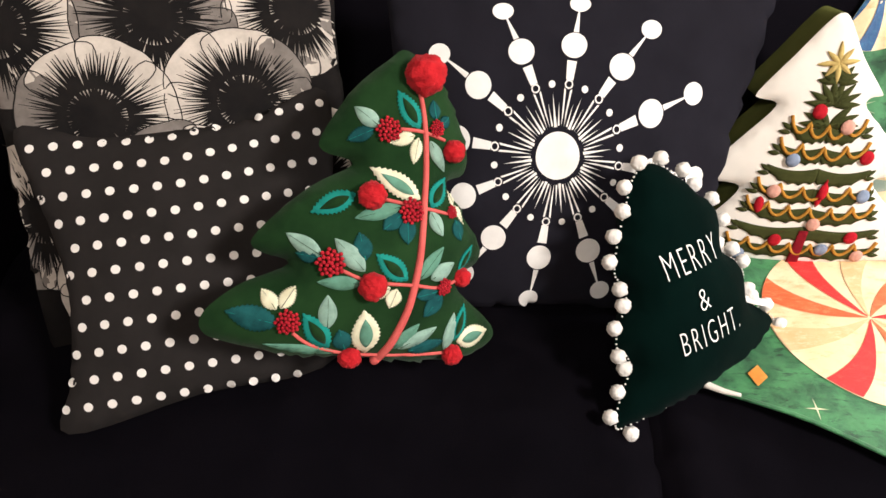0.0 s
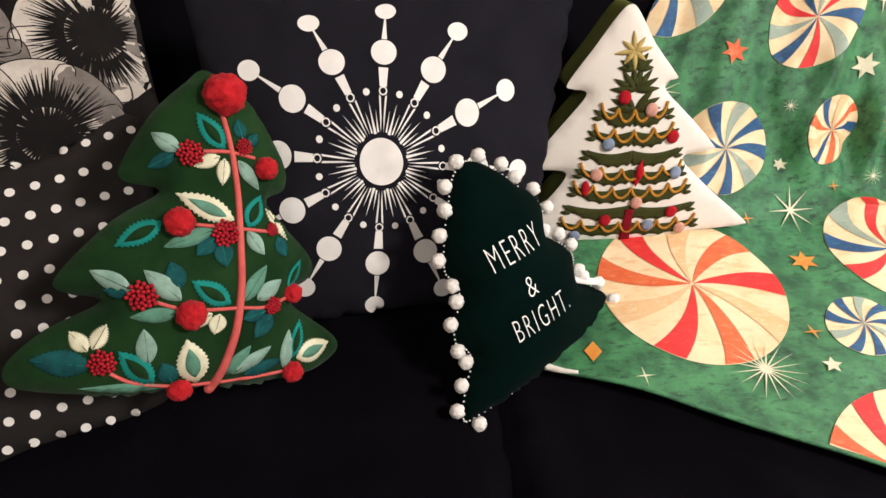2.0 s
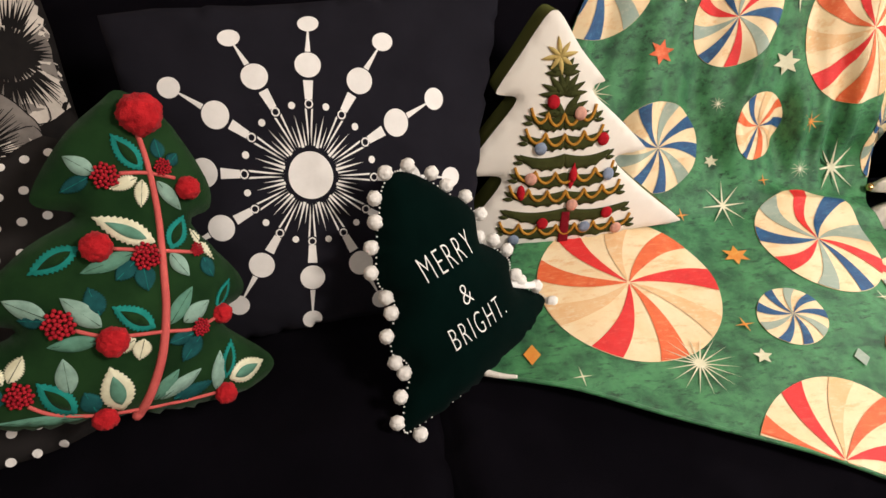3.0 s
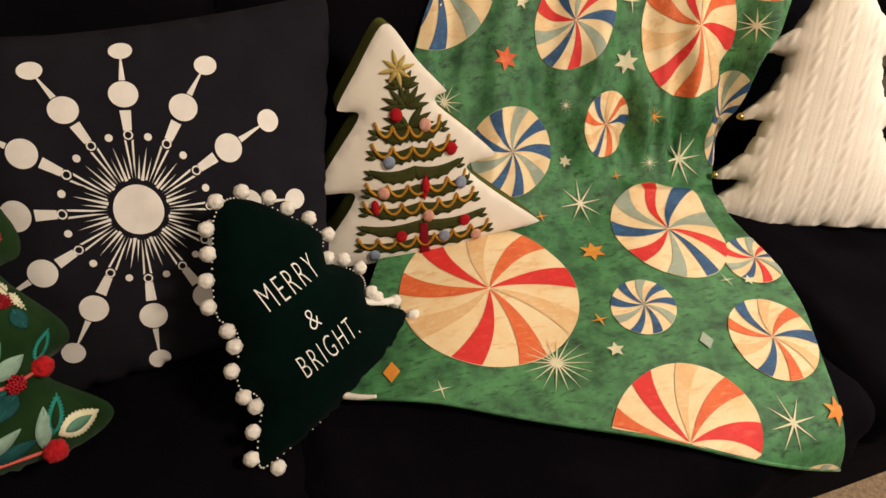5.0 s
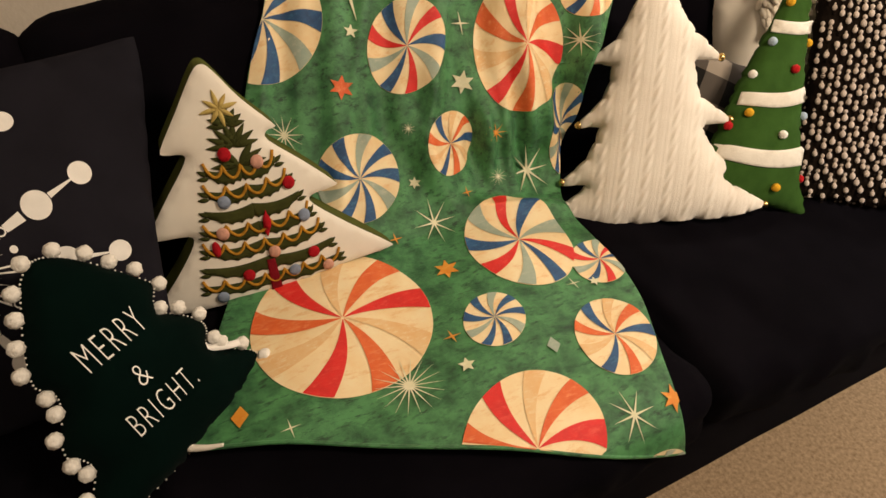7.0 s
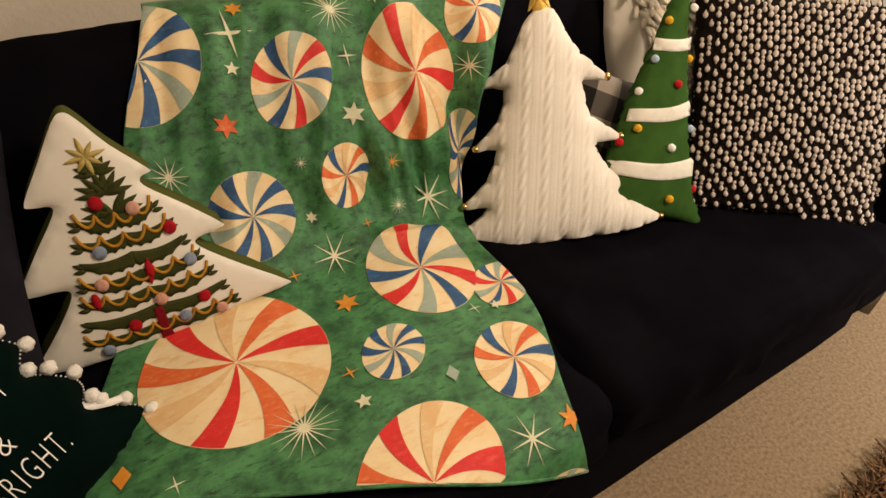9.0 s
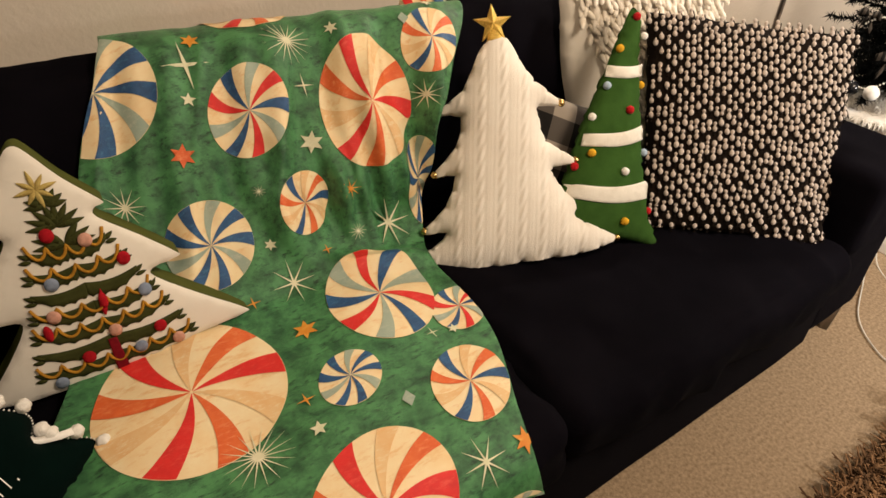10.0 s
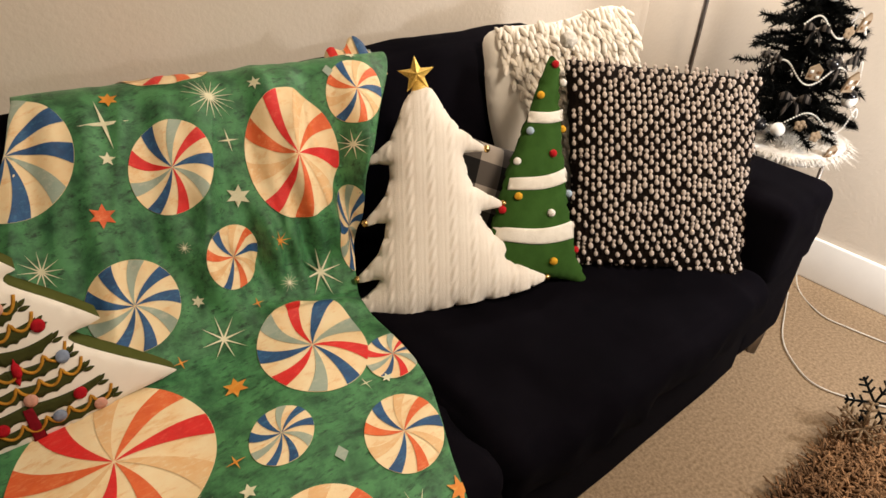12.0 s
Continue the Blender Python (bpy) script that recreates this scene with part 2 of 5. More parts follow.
def box(name, lo, hi, mat, bevel=0.0, segments=3, smooth=True):
    bm = bmesh.new()
    bmesh.ops.create_cube(bm, size=1)
    lo, hi = Vector(lo), Vector(hi)
    for v in bm.verts:
        v.co = [(lo[i] + hi[i]) / 2 + v.co[i] * (hi[i] - lo[i]) for i in range(3)]
    if bevel:
        bmesh.ops.bevel(bm, geom=bm.edges[:], offset=bevel, segments=segments, affect="EDGES", profile=0.5)
    me = bpy.data.meshes.new(name)
    bm.to_mesh(me)
    bm.free()
    me.materials.append(mat)
    if smooth and bevel:
        me.polygons.foreach_set("use_smooth", [True] * len(me.polygons))
    return me


def cushion(name, lo, hi, mat, round_edge=0.05, puff=0.02, wrinkle=0.004, cuts=26, seed=0.0):
    """A soft upholstered block: rounded edges, domed faces, small wrinkles."""
    lo, hi = np.array(lo, float), np.array(hi, float)
    c, h = (lo + hi) / 2, (hi - lo) / 2
    bm = bmesh.new()
    bmesh.ops.create_cube(bm, size=2)
    bmesh.ops.subdivide_edges(bm, edges=bm.edges[:], cuts=cuts, use_grid_fill=True)
    for v in bm.verts:
        p = np.array(v.co)
        q = p * h
        inner = np.clip(q, -(h - round_edge), h - round_edge)
        d = q - inner
        length = np.linalg.norm(d)
        if length > 1e-9:
            q = inner + d / length * min(round_edge, length) if length > round_edge else inner + d
        for a in range(3):
            b1, b2 = [i for i in range(3) if i != a]
            q[a] += p[a] ** 3 * puff * (1 - p[b1] ** 2) * (1 - p[b2] ** 2)
        w = c + q
        n = noise.noise(Vector((w[0] * 7 + seed, w[1] * 3, w[2] * 7))) + 0.5 * noise.noise(Vector((w[0] * 19, w[1] * 9 + seed, w[2] * 15)))
        n += 2.3 * max(0.0, 0.32 - abs(noise.noise(Vector((w[0] * 5 + w[1] * 4 + seed, w[1] * 5 - w[0] * 3, w[2] * 5 + seed))))) * (0.4 + max(abs(p[0]), abs(p[1])) ** 4)
        nn = p / np.linalg.norm(p)
        v.co = w + nn * n * wrinkle
    me = bpy.data.meshes.new(name)
    bm.to_mesh(me)
    bm.free()
    me.materials.append(mat)
    me.polygons.foreach_set("use_smooth", [True] * len(me.polygons))
    return me


def spline(points, steps=6, closed=True):
    """A smooth curve through the points (Catmull-Rom)."""
    p = np.array(points, float)
    n = len(p)
    out = []
    for i in range(n if closed else n - 1):
        idx = [(i + k) % n if closed else min(max(i + k, 0), n - 1) for k in (-1, 0, 1, 2)]
        a, b, c, d = p[idx]
        for s in range(steps):
            t = s / steps
            out.append(0.5 * (2 * b + (c - a) * t + (2 * a - 5 * b + 4 * c - d) * t * t + (3 * b - a - 3 * c + d) * t ** 3))
    if not closed:
        out.append(p[-1])
    return np.array(out)


def inside(poly, pts):
    x, y = pts[:, 0], pts[:, 1]
    hit = np.zeros(len(pts), bool)
    for (x0, y0), (x1, y1) in zip(poly, np.roll(poly, -1, 0)):
        cond = (y0 > y) != (y1 > y)
        hit ^= cond & (x < (x1 - x0) * (y - y0) / (y1 - y0 + 1e-12) + x0)
    return hit


def filled(outline, step):
    """Triangles of an outline, with inner points every step. The first points are the outline's."""
    o = np.array(outline, float)
    lo, hi = o.min(0), o.max(0)
    gx, gy = np.meshgrid(np.arange(lo[0] + step / 2, hi[0], step), np.arange(lo[1] + step / 2, hi[1], step * 0.87))
    gx[1::2] += step / 2
    g = np.stack([gx.ravel(), gy.ravel()], 1)
    g = g[inside(o, g)]
    if len(g):
        far = np.min(np.linalg.norm(g[:, None, :] - o[None, :, :], axis=2), axis=1) > step * 0.55
        g = g[far]
    pts = np.concatenate([o, g]) if len(g) else o
    n = len(o)
    v, e, f, *_ = delaunay_2d_cdt([Vector(p) for p in pts], [(i, (i + 1) % n) for i in range(n)], [list(range(n))], 1, 1e-7)
    return np.array([(p.x, p.y) for p in v]), [tuple(t) for t in f], n


class Puff:
    """A stuffed shape: an outline sewn of two sheets and filled, as a height over the outline's plane."""

    def __init__(self, outline, front, back, step=0.011, power=0.5, relief=None, gusset=0.0):
        self.pts, self.faces, self.n = filled(outline, step)
        n = len(self.pts)
        e = np.array([(f[i], f[(i + 1) % 3]) for f in self.faces for i in range(3)])
        e = np.concatenate([e, e[:, ::-1]])
        count = np.bincount(e[:, 0], minlength=n).astype(float)
        count[count == 0] = 1
        edge = np.zeros(n, bool)
        edge[:self.n] = True
        h = np.zeros(n)
        for _ in range(900):
            h = (np.bincount(e[:, 0], h[e[:, 1]], minlength=n)) / count + step * step
            h[edge] = 0
        self.raw = (h / h.max()) ** power
        self.h = self.raw * front + gusset / 2
        self.b = -self.raw * back - gusset / 2
        if relief:
            self.h = self.h + relief(self.pts, self.raw)
        self.gusset = gusset

    def at(self, uv):
        """Front height at points."""
        uv = np.atleast_2d(np.array(uv, float))
        d = np.linalg.norm(uv[:, None, :] - self.pts[None, :, :], axis=2)
        k = np.argsort(d, axis=1)[:, :4]
        dk = np.take_along_axis(d, k, 1) + 1e-5
        w = 1 / dk ** 2
        return (self.h[k] * w).sum(1) / w.sum(1)

    def sheets(self, name, mat, backmat=None):
        n = len(self.pts)
        top = [(*p, z) for p, z in zip(self.pts, self.h)]
        bot = [(*p, z) for p, z in zip(self.pts, self.b)]
        up = [f if np.cross(self.pts[f[1]] - self.pts[f[0]], self.pts[f[2]] - self.pts[f[0]]) > 0 else f[::-1] for f in self.faces]
        front = mesh(name, top, up, mat)
        rear = [tuple(reversed(f)) for f in up]
        side = []
        verts = bot
        if self.gusset:
            verts = bot + top[:self.n]
            side = [(i, (i + 1) % self.n, n + (i + 1) % self.n, n + i) for i in range(self.n)]
        return front, mesh(name + "_back", verts, rear + side, backmat or mat)


def decal(name, puff, outline, mat, lift=0.0008, step=0.007, thick=0.0, dome=0.0):
    """A patch that lies on a stuffed front; thick and domed where it is an applique."""
    pts, faces, n = filled(outline, step)
    base = puff.at(pts) + lift
    z = base + thick
    if dome:
        o = pts[:n]
        d = np.min(np.linalg.norm(pts[:, None, :] - o[None, :, :], axis=2), axis=1)
        z = z + dome * np.sqrt(np.clip(d / (d.max() + 1e-9), 0, 1))
    up = [f if np.cross(pts[f[1]] - pts[f[0]], pts[f[2]] - pts[f[0]]) > 0 else f[::-1] for f in faces]
    v = [(*p, q) for p, q in zip(pts, z)]
    if thick:
        m = len(v)
        v += [(*pts[i], base[i] - 0.001) for i in range(n)]
        area = sum(pts[i][0] * pts[(i + 1) % n][1] - pts[(i + 1) % n][0] * pts[i][1] for i in range(n))
        for i in range(n):
            j = (i + 1) % n
            up.append((m + i, m + j, j, i) if area > 0 else (i, j, m + j, m + i))
    return mesh(name, v, up, mat)


def joined(name, meshes, mat):
    """Several meshes' data as one."""
    v, f = [], []
    for me in meshes:
        k = len(v)
        v += [tuple(p.co) for p in me.vertices]
        f += [tuple(k + i for i in q.vertices) for q in me.polygons]
    return mesh(name, v, f, mat)


def circle(x, y, r, n=28, ry=None):
    a = np.linspace(0, 2 * np.pi, n, endpoint=False)
    return np.stack([x + r * np.cos(a), y + (ry or r) * np.sin(a)], 1)


def turned(pts, angle, x=0.0, y=0.0):
    c, s = math.cos(math.radians(angle)), math.sin(math.radians(angle))
    p = np.array(pts, float)
    return np.stack([x + p[:, 0] * c - p[:, 1] * s, y + p[:, 0] * s + p[:, 1] * c], 1)


def leaf_outline(length, width, n=9, zigzag=0.0):
    """A leaf from its stalk at the origin along +x."""
    t = np.linspace(0, 1, n * 2 + 1)
    w = width / 2 * np.sin(np.pi * t ** 0.85) ** 0.9
    if zigzag:
        w = w + zigzag * ((np.arange(len(t)) % 2) - 0.5) * (np.sin(np.pi * t) > 0.2)
    top = np.stack([t * length, w], 1)
    low = np.stack([t * length, -w], 1)[1:-1][::-1]
    return np.concatenate([low[::-1], top[::-1]])


def star_outline(n, r, inner, angle=90.0):
    out = []
    for i in range(2 * n):
        a = math.radians(angle + 180.0 * i / n)
        q = r if i % 2 == 0 else inner
        out.append((q * math.cos(a), q * math.sin(a)))
    return np.array(out)


def tube(name, path, radius, mat, sides=8, taper=None):
    """A round cord along a path of 3D points."""
    p = np.array(path, float)
    n = len(p)
    tan = np.gradient(p, axis=0)
    tan /= np.linalg.norm(tan, axis=1)[:, None] + 1e-12
    ref = np.array([0, 0, 1.0]) if abs(tan[:, 2]).max() < 0.95 else np.array([0.3, 1.0, 0.2])
    v, f = [], []
    for i in range(n):
        a = np.cross(tan[i], ref)
        a /= np.linalg.norm(a) + 1e-12
        b = np.cross(tan[i], a)
        r = radius * (taper[i] if taper is not None else 1)
        for k in range(sides):
            q = 2 * math.pi * k / sides
            v.append(p[i] + r * (a * math.cos(q) + b * math.sin(q)))
    for i in range(n - 1):
        for k in range(sides):
            f.append((i * sides + k, i * sides + (k + 1) % sides, (i + 1) * sides + (k + 1) % sides, (i + 1) * sides + k))
    f.append(tuple(range(sides))[::-1])
    f.append(tuple((n - 1) * sides + k for k in range(sides)))
    return mesh(name, v, f, mat)


def fluffy(name, radius, mat, rough=0.16, sub=4, seed=0):
    """A yarn pompom with an uneven, tufted surface."""
    bm = bmesh.new()
    bmesh.ops.create_icosphere(bm, subdivisions=sub, radius=1)
    for v in bm.verts:
        d = v.co.normalized()
        n = noise.noise(d * 9 + Vector((seed, 0, 0))) * 0.6 + noise.noise(d * 2.2 + Vector((0, seed, 0)))
        v.co = d * radius * (1 + rough * n + random.uniform(-0.6, 0.6) * rough)
    me = bpy.data.meshes.new(name)
    bm.to_mesh(me)
    bm.free()
    me.materials.append(mat)
    me.polygons.foreach_set("use_smooth", [True] * len(me.polygons))
    return me


def blob(n=8, rings=5):
    """Unit ball as plain lists, to be scaled into joined meshes."""
    v, f = [(0, 0, 1)], []
    for i in range(1, rings):
        a = math.pi * i / rings
        v += [(math.sin(a) * math.cos(2 * math.pi * k / n), math.sin(a) * math.sin(2 * math.pi * k / n), math.cos(a)) for k in range(n)]
    v.append((0, 0, -1))
    for k in range(n):
        f.append((0, 1 + k, 1 + (k + 1) % n))
        for i in range(rings - 2):
            a, b = 1 + i * n, 1 + (i + 1) * n
            f.append((a + k, b + k, b + (k + 1) % n, a + (k + 1) % n))
        last = 1 + (rings - 2) * n
        f.append((last + k, len(v) - 1, last + (k + 1) % n))
    return np.array(v, float), f


def many(name, base, transforms, mat):
    """Copies of one small form joined in one mesh: transforms are 4 x 4 arrays."""
    v0, f0 = base
    v, f = [], []
    h = np.concatenate([v0, np.ones((len(v0), 1))], 1)
    for i, m in enumerate(transforms):
        v.append((h @ np.array(m).T)[:, :3])
        k = i * len(v0)
        f += [tuple(k + j for j in q) for q in f0]
    return mesh(name, np.concatenate(v), f, mat)


def place(p, scale=(1, 1, 1), turn=None):
    m = np.eye(4)
    r = np.array(turn) if turn is not None else np.eye(3)
    m[:3, :3] = r * np.array(scale)[None, :]
    m[:3, 3] = p
    return m


# ---- the room ----
X0, X1, X2, Y0, Y1, TOP = -2.2, 2.87, 4.3, -2.6, 1.46, 2.44
solid("floor", box("floor", (X0 - 0.1, Y0 - 0.1, -0.12), (X2 + 0.1, Y1 + 0.1, 0.0), CARPET), "beige looped wall-to-wall carpet", "floor", "structure")
solid("wall_north", box("wall_north", (X0 - 0.1, Y1, 0.0), (X2 + 0.1, Y1 + 0.1, TOP), WALL), "plain cream painted wall behind the sofa", "wall", "structure")
solid("wall_east", box("wall_east", (X1, 0.29, 0.0), (X1 + 0.12, Y1, TOP), WALL), "cream textured wall beside the sofa's end", "wall", "structure")
solid("wall_hall", box("wall_hall", (X2, Y0, 0.0), (X2 + 0.1, Y1, TOP), WALL), "plain cream hall wall", "wall", "structure")
solid("wall_west", box("wall_west", (X0 - 0.1, Y0, 0.0), (X0, Y1, TOP), WALL), "plain cream painted wall", "wall", "structure")
solid("wall_south", box("wall_south", (X0 - 0.1, Y0 - 0.1, 0.0), (X2 + 0.1, Y0, TOP), WALL), "plain cream painted wall", "wall", "structure")
solid("ceiling", box("ceiling", (X0 - 0.1, Y0 - 0.1, TOP), (X2 + 0.1, Y1 + 0.1, TOP + 0.1), CEIL), "plain off-white ceiling", "ceiling", "structure")
solid("baseboard", box("baseboard", (X1 - 0.016, 0.274, 0.0), (X1, Y1, 0.165), SKIRT, 0.005), "white painted baseboard along the carpet", "baseboard", "structure")
solid("baseboard", box("baseboard", (X0, Y1 - 0.016, 0.0), (X1 - 0.016, Y1, 0.13), SKIRT, 0.005), "white painted baseboard along the carpet", "baseboard", "structure")

# ---- the sofa ----
sofa = thing("sofa", "long black velour sofa with three seat cushions", "sofa", pose(0.8, 0.9, 0))
S = sofa.matrix_basis.inverted()


def sofa_part(name, me, label=""):
    ob = part(name, me, sofa, label)
    ob.matrix_basis = S
    return ob


sofa_part("base", cushion("base", (-0.90, 0.447, 0.065), (2.10, 1.40, 0.30), SOFA, 0.02, 0.0, 0.002, 20))
for i, (a, b) in enumerate(((-0.865, 0.245), (0.245, 1.14), (1.14, 2.075))):
    sofa_part("seat_cushion", cushion("seat_cushion", (a, 0.425, 0.27), (b, 1.12, 0.422), SOFA, 0.05, 0.014, 0.012, 56, seed=i * 5.1))
sofa_part("backrest", cushion("backrest", (-0.90, 1.28, 0.28), (2.10, 1.44, 0.80), SOFA, 0.06, 0.0, 0.003, 24))
for i, (a, b) in enumerate(((-0.865, 0.245), (0.245, 1.14), (1.14, 2.075))):
    me = cushion("back_cushion", (a, -0.08, 0.0), (b, 0.08, 0.475), SOFA, 0.06, 0.02, 0.006, 30, seed=i * 3.3 + 20)
    me.transform(pose(0, 1.16, 0.42, -26))
    sofa_part("back_cushion", me)
for side, a, b in ((-1, -1.13, -0.88), (1, 2.085, 2.335)):
    me = cushion("armrest", (a, 0.452, 0.115), (b - 0.004, 1.42, 0.40), SOFA, 0.02, 0.0, 0.003, 24, seed=side)
    sofa_part("armrest", me)
    me = cushion("arm_pad", (a - 0.01, 0.440, 0.37), (b + 0.002, 1.42, 0.605), SOFA, 0.035, 0.006, 0.005, 28, seed=side + 9)
    sofa_part("arm_pad", me)
for x in (-1.08, 2.31):
    for y in (0.485, 1.34):
        me = tube("leg", [(x, y, 0.14), (x, y, 0.06), (x, y, 0.0)], 0.021, STEEL, 4, [1.15, 1.0, 0.75])
        sofa_part("leg", me, "square brushed metal leg")


# ---- cushions on the sofa ----
def pillow(name, label, m, puff, mat, backmat=None, category="cushion"):
    ob = thing(name, label, category, m, "cushions on the sofa")
    front, rear = puff.sheets("cover", mat, backmat)
    part("cover", front, ob)
    part("back_cover", rear, ob)
    return ob


def square(half_w, half_h, sag=0.018, ear=0.012, steps=9):
    """A square cushion's seam: sides drawn in, corners standing out."""
    w, h = half_w, half_h
    pts = []
    for (x0, y0), (x1, y1) in (((-w, -h), (w, -h)), ((w, -h), (w, h)), ((w, h), (-w, h)), ((-w, h), (-w, -h))):
        for k in range(steps):
            t = k / steps
            s = sag * math.sin(math.pi * t) - ear * (1 - math.sin(math.pi * t)) * 0.5
            nx, ny = (y1 - y0), -(x1 - x0)
            d = math.hypot(nx, ny)
            pts.append((x0 + (x1 - x0) * t - nx / d * s, y0 + (y1 - y0) * t - ny / d * s))
    return np.array(pts)


def quad_seam(corners, sag=0.014, ear=0.012, steps=9):
    """A cushion's seam through four corners, from the lower left one round to the right."""
    pts = []
    for k in range(4):
        (x0, y0), (x1, y1) = corners[k], corners[(k + 1) % 4]
        nx, ny = y1 - y0, x0 - x1
        d = math.hypot(nx, ny)
        for j in range(steps):
            t = j / steps
            q = sag * math.sin(math.pi * t) - ear * (1 - math.sin(math.pi * t)) * 0.5
            pts.append((x0 + (x1 - x0) * t - nx / d * q, y0 + (y1 - y0) * t - ny / d * q))
    return np.array(pts)


def wrinkled(amount, scale=14.0, seed=0.0):
    def f(pts, raw):
        return np.array([amount * (noise.noise(Vector((p[0] * scale + seed, p[1] * scale, seed))) + 0.5 * noise.noise(
            Vector((p[0] * scale * 2.3, p[1] * scale * 2.3 + seed, 0)))) * min(1, r * 2) for p, r in zip(pts, raw)])
    return f


def based(puff, z):
    """Moves the seam of a stuffed shape along its normal."""
    puff.h = puff.h + z
    puff.b = puff.b + z
    return puff


# snowflake cushion
SNOW = based(Puff(quad_seam([(-0.245, -0.236), (0.225, -0.268), (0.348, 0.250), (-0.236, 0.262)], 0.006, 0.016), 0.062, 0.045, 0.013, relief=wrinkled(0.003)), -0.055)
snow = pillow("snowflake_cushion", "charcoal square cushion with a white snowflake print", plane_pose((0.096, 0.9105, 0.683), (0.12, -0.86, 0.5)), SNOW, CHARCOAL)


def printed(name, parent, puff, outlines, mat, label="", lift=0.0012, step=0.008, **more):
    return part(name, joined(name, [decal(name, puff, o, mat, lift, step, **more) for o in outlines], mat), parent, label)


def snow_fit(p):
    """The print is foreshortened towards the cushion's top edge."""
    p = np.array(p, float)
    v = p[:, 1]
    return np.stack([p[:, 0] * 0.95 - 0.002, v * np.where(v > 0, 1.085 - 2.65 * v * v, 0.995)], 1)


part("centre_disc", decal("centre_disc", SNOW, snow_fit(circle(0, 0, 0.034, 40)), WHITEPRINT, 0.0012), snow, "white printed disc")
for k in range(12):
    a = 20 + 30 * k
    bits = [np.array([(0.105, -0.0055), (0.133, -0.0075), (0.133, 0.0075), (0.105, 0.0055)]), circle(0.157, 0, 0.0198),
            np.array([(0.178, -0.0042), (0.216, -0.0012), (0.216, 0.0012), (0.178, 0.0042)]), circle(0.231, 0, 0.0162),
            np.array([(0.041, 0.0022), (0.093, 0.0062), (0.091, 0.0032), (0.06, 0.0014)]),
            np.array([(0.041, -0.0022), (0.06, -0.0014), (0.091, -0.0032), (0.093, -0.0062)])]
    ring = np.concatenate([circle(0.099, 0, 0.0068, 20), circle(0.099, 0, 0.0068, 20)[:1], circle(0.099, 0, 0.0046, 20)[:1], circle(0.099, 0, 0.0046, 20)[::-1]])
    bits += [np.array([(0.099 + 0.0068 * math.cos(q), 0.0068 * math.sin(q)), (0.099 + 0.0068 * math.cos(q + 0.8), 0.0068 * math.sin(q + 0.8)),
                       (0.099 + 0.0046 * math.cos(q + 0.8), 0.0046 * math.sin(q + 0.8)), (0.099 + 0.0046 * math.cos(q), 0.0046 * math.sin(q))])
             for q in np.arange(0, 6.2, math.pi / 4)]
    bits += [turned([(0.040, -0.0022), (0.086, 0), (0.040, 0.0022)], 15), turned([(0.042, -0.0014), (0.074, 0), (0.042, 0.0014)], 8.5),
             turned([(0.042, -0.0014), (0.074, 0), (0.042, 0.0014)], -8.5), turned(circle(0.099, 0, 0.0052, 14), 15)]
    printed("snowflake_ray", snow, SNOW, [snow_fit(turned(b, a)) for b in bits], WHITEPRINT, step=0.009)

# polka dot cushion
DOTS = based(Puff(spline([(-0.005, -0.014), (0.17, -0.004), (0.375, 0.004), (0.405, 0.2), (0.438, 0.402), (0.32, 0.376), (0.207, 0.378), (0.1, 0.386), (0.004, 0.414),
                          (0.022, 0.28), (0.03, 0.175), (0.012, 0.06)], 5), 0.045, 0.035, 0.012, relief=wrinkled(0.004, 12, 3)), -0.02)
dots = pillow("polka_dot_cushion", "dark grey oblong cushion with small white dots", plane_pose((-0.556, 0.543, 0.469), (0.258, -0.647, 0.718)), DOTS, DOTCLOTH)
rim = DOTS.pts[:DOTS.n]
spots = []
for r in range(-1, 13):
    for c in range(-1, 17):
        u = 0.0226 + 0.0308 * c + (0.0160 if r % 2 else 0.0) + 0.0008 * r
        v0 = 0.380 - 0.0362 * r
        w = v0 - 0.09 * (u - 0.02) + 0.17 * max(0.0, u - 0.2) * min(max((v0 - 0.2) / 0.18, 0.0), 1.0)
        p = np.array([[u, w]])
        if inside(rim, p)[0] and np.min(np.linalg.norm(rim - p, axis=1)) > 0.005:
            spots.append(circle(u, w, 0.0062, 14))
for o in spots:
    part("dot", decal("dot", DOTS, o, WHITEPRINT, 0.0012, 0.006), dots)

# floral cushion in the corner
FLOR = based(Puff(quad_seam([(-0.262, -0.302), (0.262, -0.27), (0.258, 0.262), (-0.252, 0.262)], 0.008, 0.012), 0.06, 0.05, 0.013, relief=wrinkled(0.003, 10, 7)), -0.05)
FLOR_AT = (-0.125, -0.125)
floral = pillow("floral_cushion", "black and white cushion with large inked flowers", plane_pose((-0.375, 1.013, 0.801), (0.37, -0.8, 0.48)) @ pose(*FLOR_AT, 0, 0, 0, -4), FLOR, FLORALBASE)
random.seed(4)
rim = FLOR.pts[:FLOR.n]
centres = [(-0.012 + 0.205 * (x - 1) - (0.0995 if y % 2 else 0.0), 0.176 - 0.132 * y) for y in range(4) for x in range(4)]


def within(outline, c):
    """Draws the points past the seam in towards the flower's centre."""
    o = np.array(outline, float)
    for _ in range(10):
        out = ~inside(rim * 0.985, o)
        if not out.any():
            break
        o[out] = c + (o[out] - c) * 0.88
    return o


